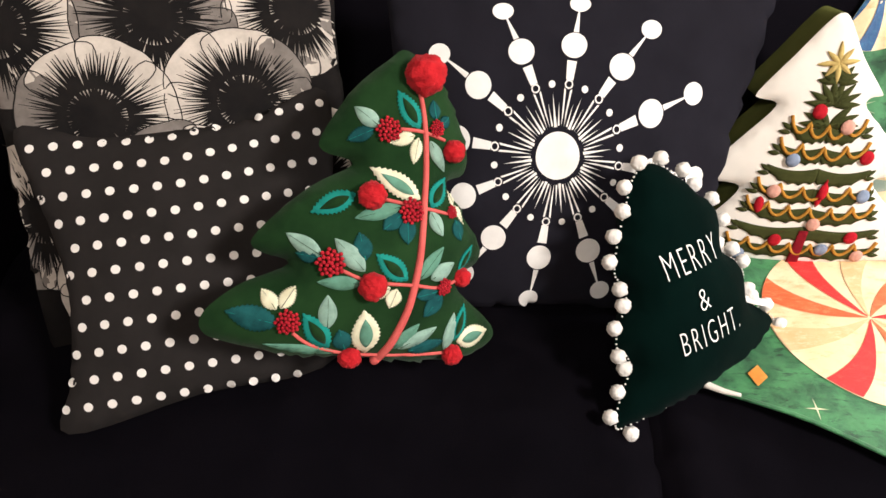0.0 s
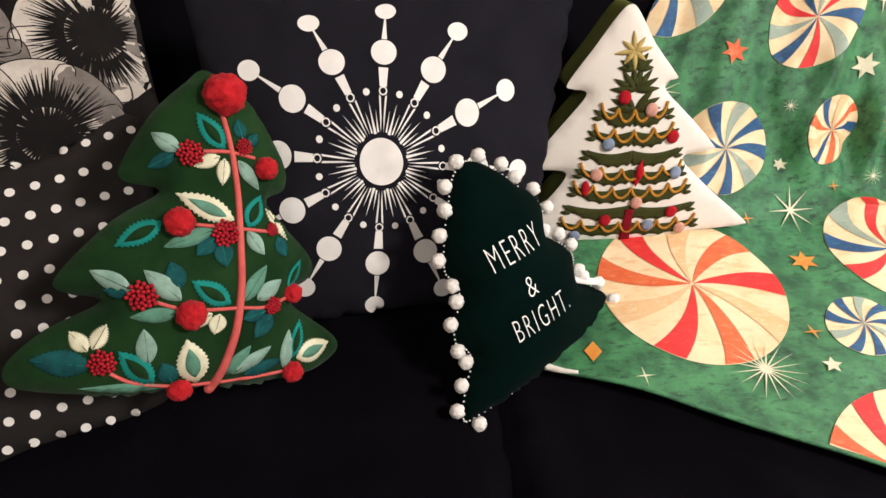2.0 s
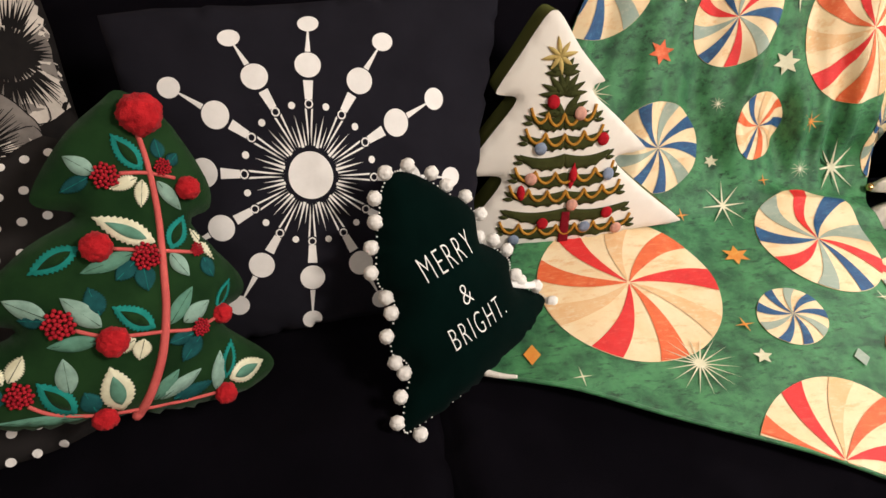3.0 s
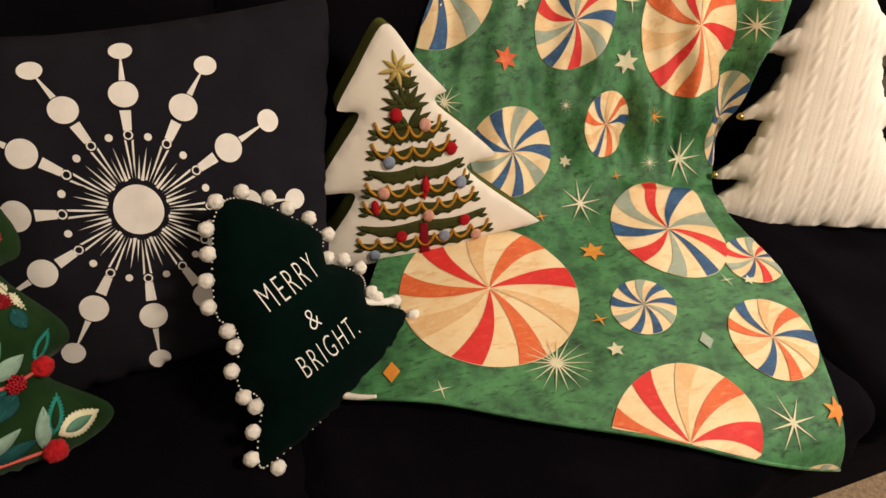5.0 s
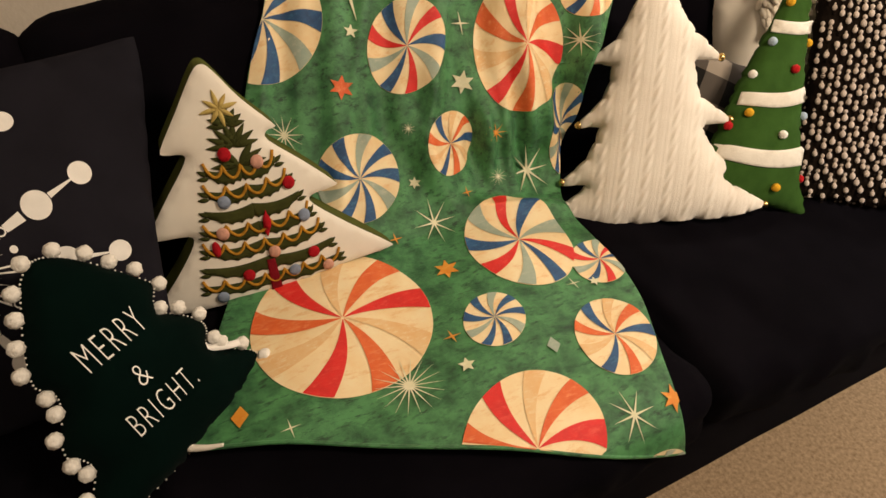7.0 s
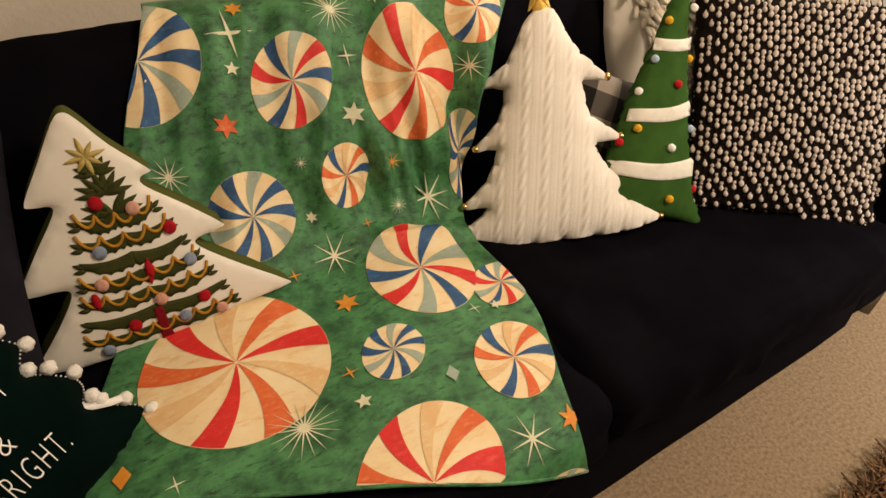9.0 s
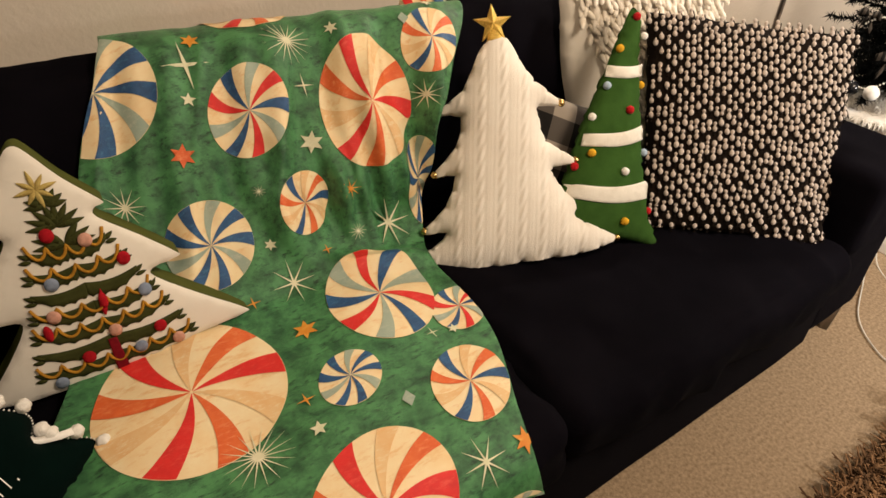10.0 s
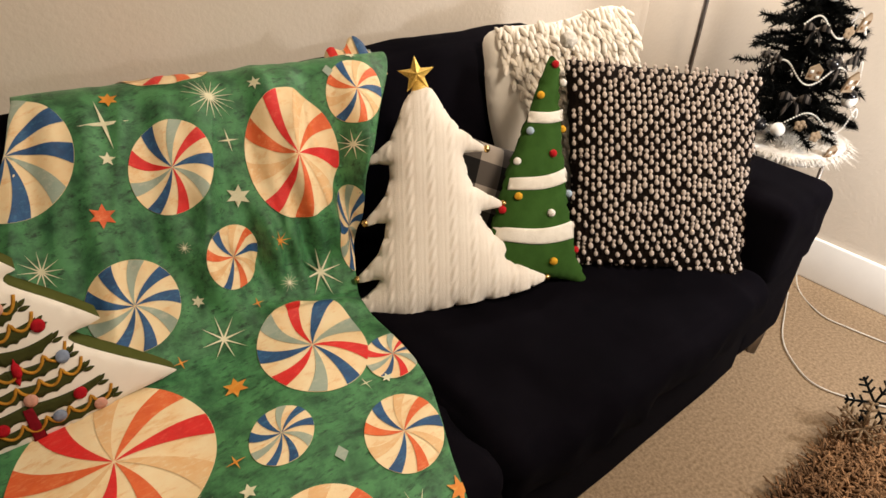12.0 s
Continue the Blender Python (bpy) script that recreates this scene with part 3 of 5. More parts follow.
for fi, (fx, fy) in enumerate(centres):
    c = np.array((fx, fy))
    if not inside(rim * 0.97, c[None])[0]:
        continue
    row = fi // 4
    base = 0.0008 + 0.0011 * row + 0.0002 * (fi % 2)
    petals, ink = [], []
    n = 7
    for k in range(n):
        a0 = 360 / n * k + fi * 23
        r = 0.110 + random.uniform(-0.008, 0.008)
        fan = [(0.02, -0.008), (r * 0.55, -0.042), (r * 0.82, -0.053), (r * 0.95, -0.036), (r * 0.98, -0.014), (r, 0.006), (r * 0.96, 0.032), (r * 0.82, 0.053), (r * 0.55, 0.042), (0.02, 0.008)]
        petals.append((turned(spline(fan, 3), a0, fx, fy), FLORALWHITE if random.random() < 0.6 else FLORALGREY))
        for j in range(17):
            q = -25 + 50 * j / 16 + random.uniform(-1, 1)
            e = r * random.uniform(0.80, 0.98) * (1 - abs(q) / 160)
            w = random.uniform(0.0006, 0.0017)
            line = [(0.04 + (e - 0.04) * h / 4, w * (1.9 - 0.4 * h)) for h in range(5)]
            ink.append(turned([(x, -y) for x, y in line] + line[::-1], a0 + q, fx, fy))
        edge = spline([(r * 0.55, -0.043), (r * 0.82, -0.054), (r * 0.96, -0.036), (r * 0.99, -0.014), (r * 1.01, 0.006), (r * 0.97, 0.032), (r * 0.82, 0.054), (r * 0.55, 0.043)], 3, False)
        for p, q in zip(edge[:-1], edge[1:]):
            d = (q - p) / np.linalg.norm(q - p) * 0.0008
            ink.append(turned([p + (d[1], -d[0]), q + (d[1], -d[0]), q - (d[1], -d[0]), p - (d[1], -d[0])], a0, fx, fy))
    burst = []
    for k in range(110):
        a = 2 * math.pi * k / 110
        q = random.uniform(0.060, 0.098) if k % 2 else random.uniform(0.030, 0.046)
        burst.append((fx + q * math.cos(a), fy + q * 0.9 * math.sin(a)))
    for k, (o, mat) in enumerate(petals):
        part("petal", decal("petal", FLOR, within(o, c), mat, base + 0.00005 * k, 0.014), floral, "off-white petal" if mat is FLORALWHITE else "grey petal")
    ob = printed("inked_outline", floral, FLOR, [o for o in ink if inside(rim, o).all()], FLORALBASE, lift=base + 0.0006, step=0.03)
    tagged(ob, kind="stuff")
    part("flower_centre", decal("flower_centre", FLOR, within(burst, c), FLORALBASE, base + 0.0008, 0.014), floral, "black inked flower centre")

# red-berry tree cushion
TREE_PTS = [(0.115, 0.252), (0.085, 0.246), (0.032, 0.222), (-0.022, 0.178), (-0.026, 0.158), (0.006, 0.133), (-0.056, 0.120), (-0.130, 0.086), (-0.140, 0.066),
            (-0.106, 0.036), (-0.170, 0.030), (-0.218, 0.012), (-0.228, -0.010), (-0.208, -0.032), (-0.150, -0.070), (-0.070, -0.108), (0.010, -0.146),
            (0.080, -0.170), (0.130, -0.168), (0.142, -0.142), (0.100, -0.062), (0.142, -0.046), (0.150, -0.015), (0.122, 0.070), (0.152, 0.080), (0.164, 0.118), (0.148, 0.205)]
TREE = based(Puff(spline(TREE_PTS, 4) * np.array([1.02, 1.02]), 0.058, 0.05, 0.010, relief=wrinkled(0.003, 16, 2)), -0.036)
tree = pillow("tree_cushion", "green velvet tree-shaped cushion with embroidered leaves and red pompoms", plane_pose((-0.138, 0.694, 0.646), (0.4415, -0.743, 0.503)), TREE, GREENVELVET)
LEAVES = [
    [(0.091, 0.160, 104, 0.054, 0.021, "T"), (0.042, 0.175, 124, 0.037, 0.017, "M"), (0.035, 0.174, -170, 0.035, 0.014, "D"), (0.082, 0.154, -178, 0.034, 0.013, "L"),
     (0.086, 0.150, -117, 0.034, 0.013, "L"), (0.101, 0.142, -74, 0.047, 0.014, "M"), (0.117, 0.165, 79, 0.026, 0.014, "D"), (0.122, 0.155, 27, 0.020, 0.012, "D")],
    [(0.067, 0.075, 132, 0.074, 0.023, "O"), (-0.010, 0.104, -172, 0.060, 0.020, "T"), (0.039, 0.074, 178, 0.061, 0.016, "S"), (0.037, 0.065, -158, 0.032, 0.017, "D"),
     (0.042, 0.058, -104, 0.034, 0.019, "D"), (0.080, 0.059, 42, 0.046, 0.021, "T"), (0.077, 0.055, -77, 0.037, 0.016, "M"), (0.114, 0.071, -78, 0.051, 0.009, "L"),
     (0.112, 0.032, -88, 0.030, 0.015, "D")],
    [(-0.073, 0.043, 130, 0.048, 0.018, "M"), (-0.077, 0.042, 155, 0.026, 0.014, "D"), (-0.029, 0.010, 115, 0.055, 0.020, "M"), (-0.025, 0.023, 85, 0.036, 0.019, "D"),
     (0.022, -0.020, 124, 0.057, 0.022, "T"), (0.038, -0.025, 34, 0.054, 0.017, "S"), (0.054, -0.031, 12, 0.042, 0.018, "M"), (-0.037, -0.004, 161, 0.054, 0.015, "S"),
     (-0.003, -0.021, -173, 0.031, 0.014, "L"), (0.005, -0.026, -126, 0.027, 0.017, "L"), (0.060, -0.050, 173, 0.033, 0.015, "D"), (0.066, -0.058, -150, 0.039, 0.019, "D"),
     (0.100, -0.039, 38, 0.043, 0.013, "T")],
    [(-0.143, -0.006, 106, 0.029, 0.015, "L"), (-0.138, -0.006, 39, 0.033, 0.014, "L"), (-0.146, -0.024, 149, 0.063, 0.026, "D"), (-0.096, -0.077, 108, 0.061, 0.023, "T"),
     (-0.077, -0.087, 92, 0.032, 0.019, "D"), (-0.092, -0.049, 74, 0.045, 0.019, "M"), (-0.052, -0.102, 81, 0.064, 0.030, "O"), (-0.087, -0.088, 153, 0.094, 0.011, "S"),
     (-0.017, -0.108, 30, 0.048, 0.015, "S"), (-0.010, -0.111, 11, 0.060, 0.016, "M"), (0.003, -0.121, -4, 0.054, 0.016, "D"), (0.055, -0.142, 63, 0.056, 0.016, "M"),
     (0.071, -0.133, 56, 0.054, 0.016, "T"), (0.076, -0.137, -5, 0.054, 0.027, "O")],
]
OUTER = {"T": (TEAL, "teal stitched leaf"), "M": (MINT, "pale mint felt leaf"), "D": (DEEPTEAL, "deep teal felt leaf"), "L": (LEMON, "cream stitched leaf"),
         "O": (LEMON, "cream-edged green leaf"), "S": (SAGE, "sage felt leaf")}
for tier in LEAVES:
    for u, v, angle, length, width, style in tier:
        mat, words = OUTER[style]
        z = 0.0026 if style in "TLOD" else 0.0
        width = width * 1.22
        leaf = part("leaf", decal("leaf", TREE, turned(leaf_outline(length, width, 9 if not z else 12, z), angle, u, v), mat, 0.0006, 0.006, 0.0016, 0.0012), tree, words)
        if style in "TO":
            part("leaf_inside", decal("leaf_inside", TREE, turned(leaf_outline(length * 0.66, width * 0.48), angle, u + 0.15 * length * math.cos(math.radians(angle)),
                 v + 0.15 * length * math.sin(math.radians(angle))), SAGE if style == "O" else GREENVELVET, 0.0030, 0.006, 0.0008, 0.0004), leaf)
        else:
            vein = turned([(0.05 * length, -0.0004), (0.92 * length, -0.0002), (0.92 * length, 0.0002), (0.05 * length, 0.0004)], angle, u, v)
            part("vein", decal("vein", TREE, vein, GREENVELVET if style != "D" else TEAL, 0.0036, 0.006), leaf)


def cord_on(puff, pts, radius, mat, name, parent, label="", taper=None, flat=0.3, steps=6):
    path = spline(pts, steps, False)
    z = puff.at(path) + radius * flat
    t = None if taper is None else np.interp(np.linspace(0, 1, len(path)), np.linspace(0, 1, len(taper)), taper)
    return part(name, tube(name, np.column_stack([path, z]), radius, mat, 8, t), parent, label)


cord_on(TREE, [(0.107, 0.206), (0.098, 0.154), (0.083, 0.098), (0.060, 0.039), (0.037, -0.017), (0.007, -0.067), (-0.030, -0.112), (-0.042, -0.122)], 0.0041, CORAL, "stem", tree,
        "padded coral-pink stem", [0.75, 0.9, 1.1, 1.25, 1.4, 1.6])
for pts in ([(0.066, 0.166), (0.095, 0.155), (0.123, 0.137)], [(0.021, 0.088), (0.066, 0.064), (0.107, 0.041)],
            [(-0.055, 0.019), (-0.026, -0.005), (0.027, -0.029), (0.063, -0.046), (0.106, -0.050)],
            [(-0.133, -0.041), (-0.117, -0.064), (-0.083, -0.090), (-0.040, -0.111), (0.015, -0.132), (0.064, -0.149)]):
    cord_on(TREE, pts, 0.0024, CORAL, "branch", tree, "thin coral branch")
for i, (u, v, r) in enumerate(((0.118, 0.222, 0.0250), (0.006, 0.098, 0.0172), (0.132, 0.120, 0.0145), (-0.026, -0.010, 0.0178), (0.104, -0.049, 0.0130), (-0.073, -0.101, 0.0146), (0.064, -0.152, 0.0142))):
    part("pompom", fluffy("pompom", r, REDPOM, 0.13, 4, i * 3.7), tree, "red yarn pompom", Matrix.Translation((u, v, float(TREE.at((u, v))[0]) + r * 0.55)))
BALL = blob(7, 5)
for u, v, r in ((0.051, 0.169, 0.0166), (0.115, 0.155, 0.0114), (0.050, 0.065, 0.0177), (0.110, 0.044, 0.0094), (-0.066, 0.033, 0.0187), (0.071, -0.048, 0.0125), (-0.135, -0.024, 0.0166)):
    ms, k = [], 0
    while len(ms) < 34:
        q, a = r * 0.92 * math.sqrt(k / 34), k * 2.39996
        p = (u + q * math.cos(a), v + q * math.sin(a))
        ms.append(place((*p, float(TREE.at(p)[0]) + 0.002 + 0.35 * math.sqrt(max(0, r * r - q * q))), (r * 0.155,) * 3))
        k += 1
    part("berry_cluster", many("berry_cluster", BALL, ms, BERRY), tree, "cluster of red knotted berries", kind="stuff")

# dark green tree cushion with words
MB_PTS = [(0.008, 0.175), (0.033, 0.158), (0.057, 0.130), (0.079, 0.100), (0.101, 0.069), (0.099, 0.056), (0.080, 0.032), (0.095, 0.016), (0.115, -0.006), (0.128, -0.028), (0.122, -0.046), (0.112, -0.062),
          (0.137, -0.087), (0.166, -0.115), (0.166, -0.132), (0.134, -0.146), (0.074, -0.157), (0.015, -0.166), (-0.052, -0.172), (-0.115, -0.171), (-0.154, -0.168), (-0.152, -0.149), (-0.130, -0.117),
          (-0.109, -0.091), (-0.114, -0.068), (-0.124, -0.048), (-0.096, -0.007), (-0.086, 0.020), (-0.098, 0.041), (-0.090, 0.068), (-0.070, 0.106), (-0.049, 0.138), (-0.034, 0.161), (-0.012, 0.176)]
MB = based(Puff(spline(MB_PTS, 3), 0.058, 0.05, 0.010, relief=wrinkled(0.002, 14, 5)), -0.028)
merry = pillow("lettered_tree_cushion", "bottle-green velvet tree cushion with white lettering and pompom trim", plane_pose((0.2824, 0.7639, 0.5772), (0.4243, -0.6867, 0.5903)), MB, DARKVELVET)
rim = MB.pts[:MB.n]
steps = np.linalg.norm(np.roll(rim, -1, 0) - rim, axis=1)
walked = np.concatenate([[0], np.cumsum(steps)])
MPOM = [fluffy("pompom", 0.0108, WHITEPOM, 0.12, 3, k * 2.1) for k in range(3)]
count = 33
random.seed(8)
for k in range(count):
    s = walked[-1] * (k + 0.3) / count
    i = int(np.searchsorted(walked, s)) - 1
    p = rim[i] + (rim[(i + 1) % len(rim)] - rim[i]) * (s - walked[i]) / steps[i]
    d = rim[(i + 1) % len(rim)] - rim[i]
    nrm = np.array([d[1], -d[0]]) / np.linalg.norm(d)
    if inside(rim, (p + nrm * 0.004)[None])[0]:
        nrm = -nrm
    if p[1] < -0.135 and -0.13 < p[0] < 0.13:
        continue
    q = p + nrm * 0.009
    part("pompom", MPOM[k % 3], merry, "white yarn pompom", Matrix.Translation((q[0], q[1], -0.022 + random.uniform(-0.004, 0.006))))
beads = [place((*p, -0.0245), (0.0017, 0.0017, 0.0017)) for p in spline(rim[::2], 3)]
part("trim_stitching", many("trim_stitching", blob(5, 4), beads, WHITEPOM), merry, "white stitched trim")


def lettering(text, puff, parent, centre, height, stretch, angle, mat, bold=0.0):
    """Words in the built-in font, laid on a stuffed front letter by letter."""
    curve = bpy.data.curves.new("words", "FONT")
    curve.body, curve.size, curve.align_x, curve.align_y, curve.offset = text, 1.0, "CENTER", "CENTER", bold
    curve.resolution_u, curve.space_character = 3, 1.25
    ob = bpy.data.objects.new("words", curve)
    scene.collection.objects.link(ob)
    me = bpy.data.meshes.new_from_object(ob.evaluated_get(bpy.context.evaluated_depsgraph_get()))
    bpy.data.objects.remove(ob)
    bm = bmesh.new()
    bm.from_mesh(me)
    bmesh.ops.triangulate(bm, faces=bm.faces[:])
    for _ in range(2):
        bmesh.ops.subdivide_edges(bm, edges=[e for e in bm.edges if e.calc_length() > 0.15], cuts=1)
        bmesh.ops.triangulate(bm, faces=bm.faces[:])
    co = turned(np.array([(v.co.x * height * stretch, v.co.y * height) for v in bm.verts]), angle, *centre)
    z = puff.at(co) + 0.0028
    for v, p, q in zip(bm.verts, co, z):
        v.co = (p[0], p[1], q)
    out = bpy.data.meshes.new("lettering")
    bm.to_mesh(out)
    bm.free()
    out.materials.append(mat)
    return part("lettering", out, parent, "white stitched words")


tag_pts = spline([(0.098, -0.042), (0.104, -0.064), (0.128, -0.082), (0.158, -0.096)], 4, False)
v = [(x, y, -0.012 + 0.004 * math.sin(k * 0.9)) for k, (x, y) in enumerate(tag_pts)] + [(x + 0.006, y + 0.009, -0.016 + 0.004 * math.sin(k * 0.9)) for k, (x, y) in enumerate(tag_pts)]
n = len(tag_pts)
care = part("care_label", mesh("care_label", v, [(i, i + 1, n + i + 1, n + i) for i in range(n - 1)], WHITEPRINT), merry, "white sewn-in care label")
care.modifiers.new("thickness", "SOLIDIFY").thickness = 0.0008
lettering("MERRY", MB, merry, (-0.004, 0.040), 0.057, 0.47, 3, WHITEPRINT, -0.019)
lettering("&", MB, merry, (-0.005, -0.020), 0.047, 0.72, 3, WHITEPRINT, -0.019)
lettering("BRIGHT.", MB, merry, (-0.001, -0.069), 0.052, 0.47, 3, WHITEPRINT, -0.019)

# cream cushion with an embroidered tree
CT_PTS = [(-0.067, 0.212), (-0.052, 0.200), (-0.020, 0.152), (0.022, 0.104), (0.024, 0.096), (0.010, 0.092), (0.010, 0.076), (0.060, 0.030), (0.108, -0.018), (0.110, -0.028),
          (0.066, -0.036), (0.066, -0.054), (0.130, -0.112), (0.196, -0.166), (0.194, -0.178), (0.095, -0.188), (-0.020, -0.202), (-0.130, -0.208), (-0.214, -0.200),
          (-0.226, -0.180), (-0.180, -0.125), (-0.146, -0.078), (-0.152, -0.062), (-0.200, -0.058), (-0.208, -0.046), (-0.170, 0.008), (-0.128, 0.062), (-0.126, 0.078),
          (-0.150, 0.082), (-0.156, 0.092), (-0.120, 0.146), (-0.084, 0.200)]
CT = based(Puff(spline(CT_PTS, 3), 0.020, 0.015, 0.009, relief=wrinkled(0.0015, 12, 11), gusset=0.062), -0.045)
creamtree = pillow("embroidered_tree_cushion", "cream tree-shaped cushion with olive sides and an embroidered Christmas tree", plane_pose((0.5585, 0.9873, 0.6505), (-0.0484, -0.9733, 0.2244)), CT, CREAM, OLIVE)
random.seed(12)


def ct_axis(s):
    return np.array([-0.053 + 0.027 * s, 0.128 - 0.318 * s])


for row in range(9):
    s = 0.02 + row / 9.2
    c = ct_axis(s + 0.05)
    half = 0.032 + 0.100 * s
    for side in (-1, 1):
        w = half * (1.0 if side < 0 else 1.05)
        if row < 2:
            bits = [turned(leaf_outline(0.030 + 0.012 * row, 0.0105), 90 - side * q, c[0], c[1] + 0.010) for q in (10, 36, 62, 86)]
        else:
            top, low = [], []
            for k in range(15):
                t = k / 14
                x = c[0] + side * w * t
                y = c[1] + 0.004 - 0.011 * math.sin(t * 2.2) + 0.017 * t * t
                th = 0.0205 * (1 - 0.7 * t ** 4)
                top.append((x, y + th * 0.45))
                low.append((x, y - th * 0.62 - (0.0042 if k % 3 == 1 else 0) * (1 - t * 0.4)))
            bits = [np.array(top + low[::-1])]
            bits += [turned(leaf_outline(0.018, 0.0075), (0 if side > 0 else 180) + side * q, c[0] + side * w * 0.93, c[1] + 0.004 - 0.005 * j) for j, q in enumerate((34, 4))]
            if row == 2:
                bits += [turned(leaf_outline(0.045, 0.0115), 90 - side * q, c[0], c[1] + 0.014) for q in (40, 66, 88)]
        printed("branch", creamtree, CT, bits, OLIVETHREAD, "olive stitched fir branch", 0.0008, 0.008, thick=0.0012)
    if row in (2, 3, 5, 6, 8):
        pts = []
        n = 3 + row // 2
        for k in range(n * 10 + 1):
            t = k / (n * 10)
            pts.append((c[0] - half + 2.02 * half * t, c[1] + 0.014 - 0.020 * abs(math.sin(math.pi * n * t)) ** 0.7 + 0.012 * (2 * t - 1) ** 2))
        cord_on(CT, pts, 0.0026, GOLDTHREAD, "garland", creamtree, "gold cord garland", None, 0.9, 2)
part("trunk", decal("trunk", CT, np.array([(-0.036, -0.13), (-0.022, -0.13), (-0.018, -0.196), (-0.038, -0.196)]), TRUNK, 0.0034, 0.008, 0.001), creamtree, "maroon felt trunk")
part("bauble", decal("bauble", CT, turned(leaf_outline(0.05, 0.011), 84, -0.026, -0.085), REDFELT, 0.0034, 0.008, 0.001), creamtree, "red felt bauble")
for k in range(8):
    part("star_ray", decal("star_ray", CT, turned(leaf_outline(0.031 if k % 2 == 0 else 0.026, 0.0075), 45 * k + 8, -0.057, 0.144), STARTHREAD, 0.0008, 0.006, 0.0014, 0.0008), creamtree, "pale gold stitched star")
for kind, u, v in (("R", -0.065, 0.072), ("P", -0.017, 0.050), ("R", 0.027, 0.003), ("B", -0.083, -0.007), ("B", 0.043, -0.062), ("P", -0.097, -0.062), ("L", -0.113, -0.088),
                   ("P", -0.020, -0.116), ("R", 0.048, -0.137), ("B", 0.009, -0.164), ("P", 0.071, -0.173), ("R", -0.071, -0.151), ("B", -0.122, -0.184), ("L", -0.022, -0.057)):
    mat, words = {"R": (REDFELT, "red felt bauble"), "P": (PINKFELT, "peach felt bauble"), "B": (BLUEFELT, "dusty blue felt bauble"), "L": (REDFELT, "red felt bauble")}[kind]
    shape = circle(u, v, 0.0068, 16, 0.0145) if kind == "L" else circle(u, v, 0.0105, 18, 0.0115)
    part("bauble", decal("bauble", CT, shape, mat, 0.0042, 0.006, 0.0012, 0.0012), creamtree, words)

# cream cable-knit tree cushion
WT_PTS = [(0.0, 0.342), (0.022, 0.332), (0.045, 0.292), (0.078, 0.246), (0.138, 0.206), (0.140, 0.194), (0.090, 0.192), (0.090, 0.168), (0.108, 0.115), (0.172, 0.082), (0.178, 0.066),
          (0.126, 0.058), (0.130, 0.038), (0.155, 0.004), (0.212, -0.042), (0.214, -0.060), (0.180, -0.046), (0.200, -0.062), (0.276, -0.094), (0.274, -0.106), (0.190, -0.136), (0.060, -0.156),
          (-0.074, -0.180), (-0.198, -0.172), (-0.202, -0.160), (-0.142, -0.132), (-0.108, -0.094), (-0.155, -0.100), (-0.158, -0.086), (-0.112, -0.036), (-0.092, 0.034), (-0.134, 0.028), (-0.138, 0.042),
          (-0.092, 0.098), (-0.082, 0.165), (-0.130, 0.166), (-0.134, 0.180), (-0.080, 0.220), (-0.045, 0.308), (-0.020, 0.334)]


def cables(pts, raw):
    """Twisted cable columns and ribs of the knitting."""
    u, v = pts[:, 0], pts[:, 1]
    out = np.zeros(len(u))
    for k in range(-5, 6):
        c = k * 0.047 + 0.008
        d = (u - c) / 0.0075
        phase = v * 2 * np.pi / 0.036 + k * 1.3
        out += 0.0034 * np.exp(-d ** 2 * 1.4) * (0.55 + 0.45 * np.cos(phase - 2.6 * d))
        for g in (-0.0155, 0.0155, 0.0225):
            out += 0.0009 * np.exp(-((u - c - g) / 0.003) ** 2)
    return out * np.minimum(1, raw * 2.2)


WT = based(Puff(spline(WT_PTS, 2), 0.062, 0.05, 0.0034, relief=cables), -0.004)
knittree = pillow("knitted_tree_cushion", "cream cable-knit tree cushion with brass bells and gold star", plane_pose((1.3435, 0.9323, 0.5611), (-0.4804, -0.7116, 0.5127)), WT, KNITCREAM)


def bell_mesh(r):
    bm = bmesh.new()
    bmesh.ops.create_uvsphere(bm, u_segments=16, v_segments=12, radius=r)
    for v in bm.verts:
        if abs(v.co.z) < r * 0.2:
            v.co.x *= 1.06
            v.co.y *= 1.06
        if v.co.z < -r * 0.4 and abs(v.co.x) < r * 0.25:
            v.co.z += r * 0.18
    me = bpy.data.meshes.new("bell")
    bm.to_mesh(me)
    bm.free()
    me.materials.append(BRASS)
    me.polygons.foreach_set("use_smooth", [True] * len(me.polygons))
    return me


BELL = bell_mesh(0.0085)
for u, v in ((-0.134, 0.173), (-0.138, 0.035), (-0.159, -0.092), (-0.203, -0.166), (0.142, 0.200), (0.179, 0.074), (0.216, -0.053), (0.279, -0.099)):
    part("bell", BELL, knittree, "small brass jingle bell", Matrix.Translation((u, v, 0.0)) @ pose(0, 0, 0, 20, 15, u * 400))
star = star_outline(5, 0.044, 0.0185, 96)
v = [(x, y, 0.0) for x, y in star] + [(0, 0, 0.012), (0, 0, -0.012)]
f = [(i, (i + 1) % 10, 10) for i in range(10)] + [((i + 1) % 10, i, 11) for i in range(10)]
part("star", mesh("star", v, f, GLITTER, False), knittree, "gold glitter star topper", Matrix.Translation((-0.016, 0.366, 0.006)))
part("star_cuff", tube("star_cuff", [(-0.008, 0.322, 0.0), (-0.010, 0.332, 0.0), (-0.013, 0.346, 0.0), (-0.015, 0.362, 0.0)], 0.013, GLITTER, 14, [1.75, 1.5, 0.9, 0.4]), knittree, "gold glitter cuff", Matrix.Translation((0, 0, 0.006)) @ Matrix.Diagonal((1, 1, 0.55, 1)))

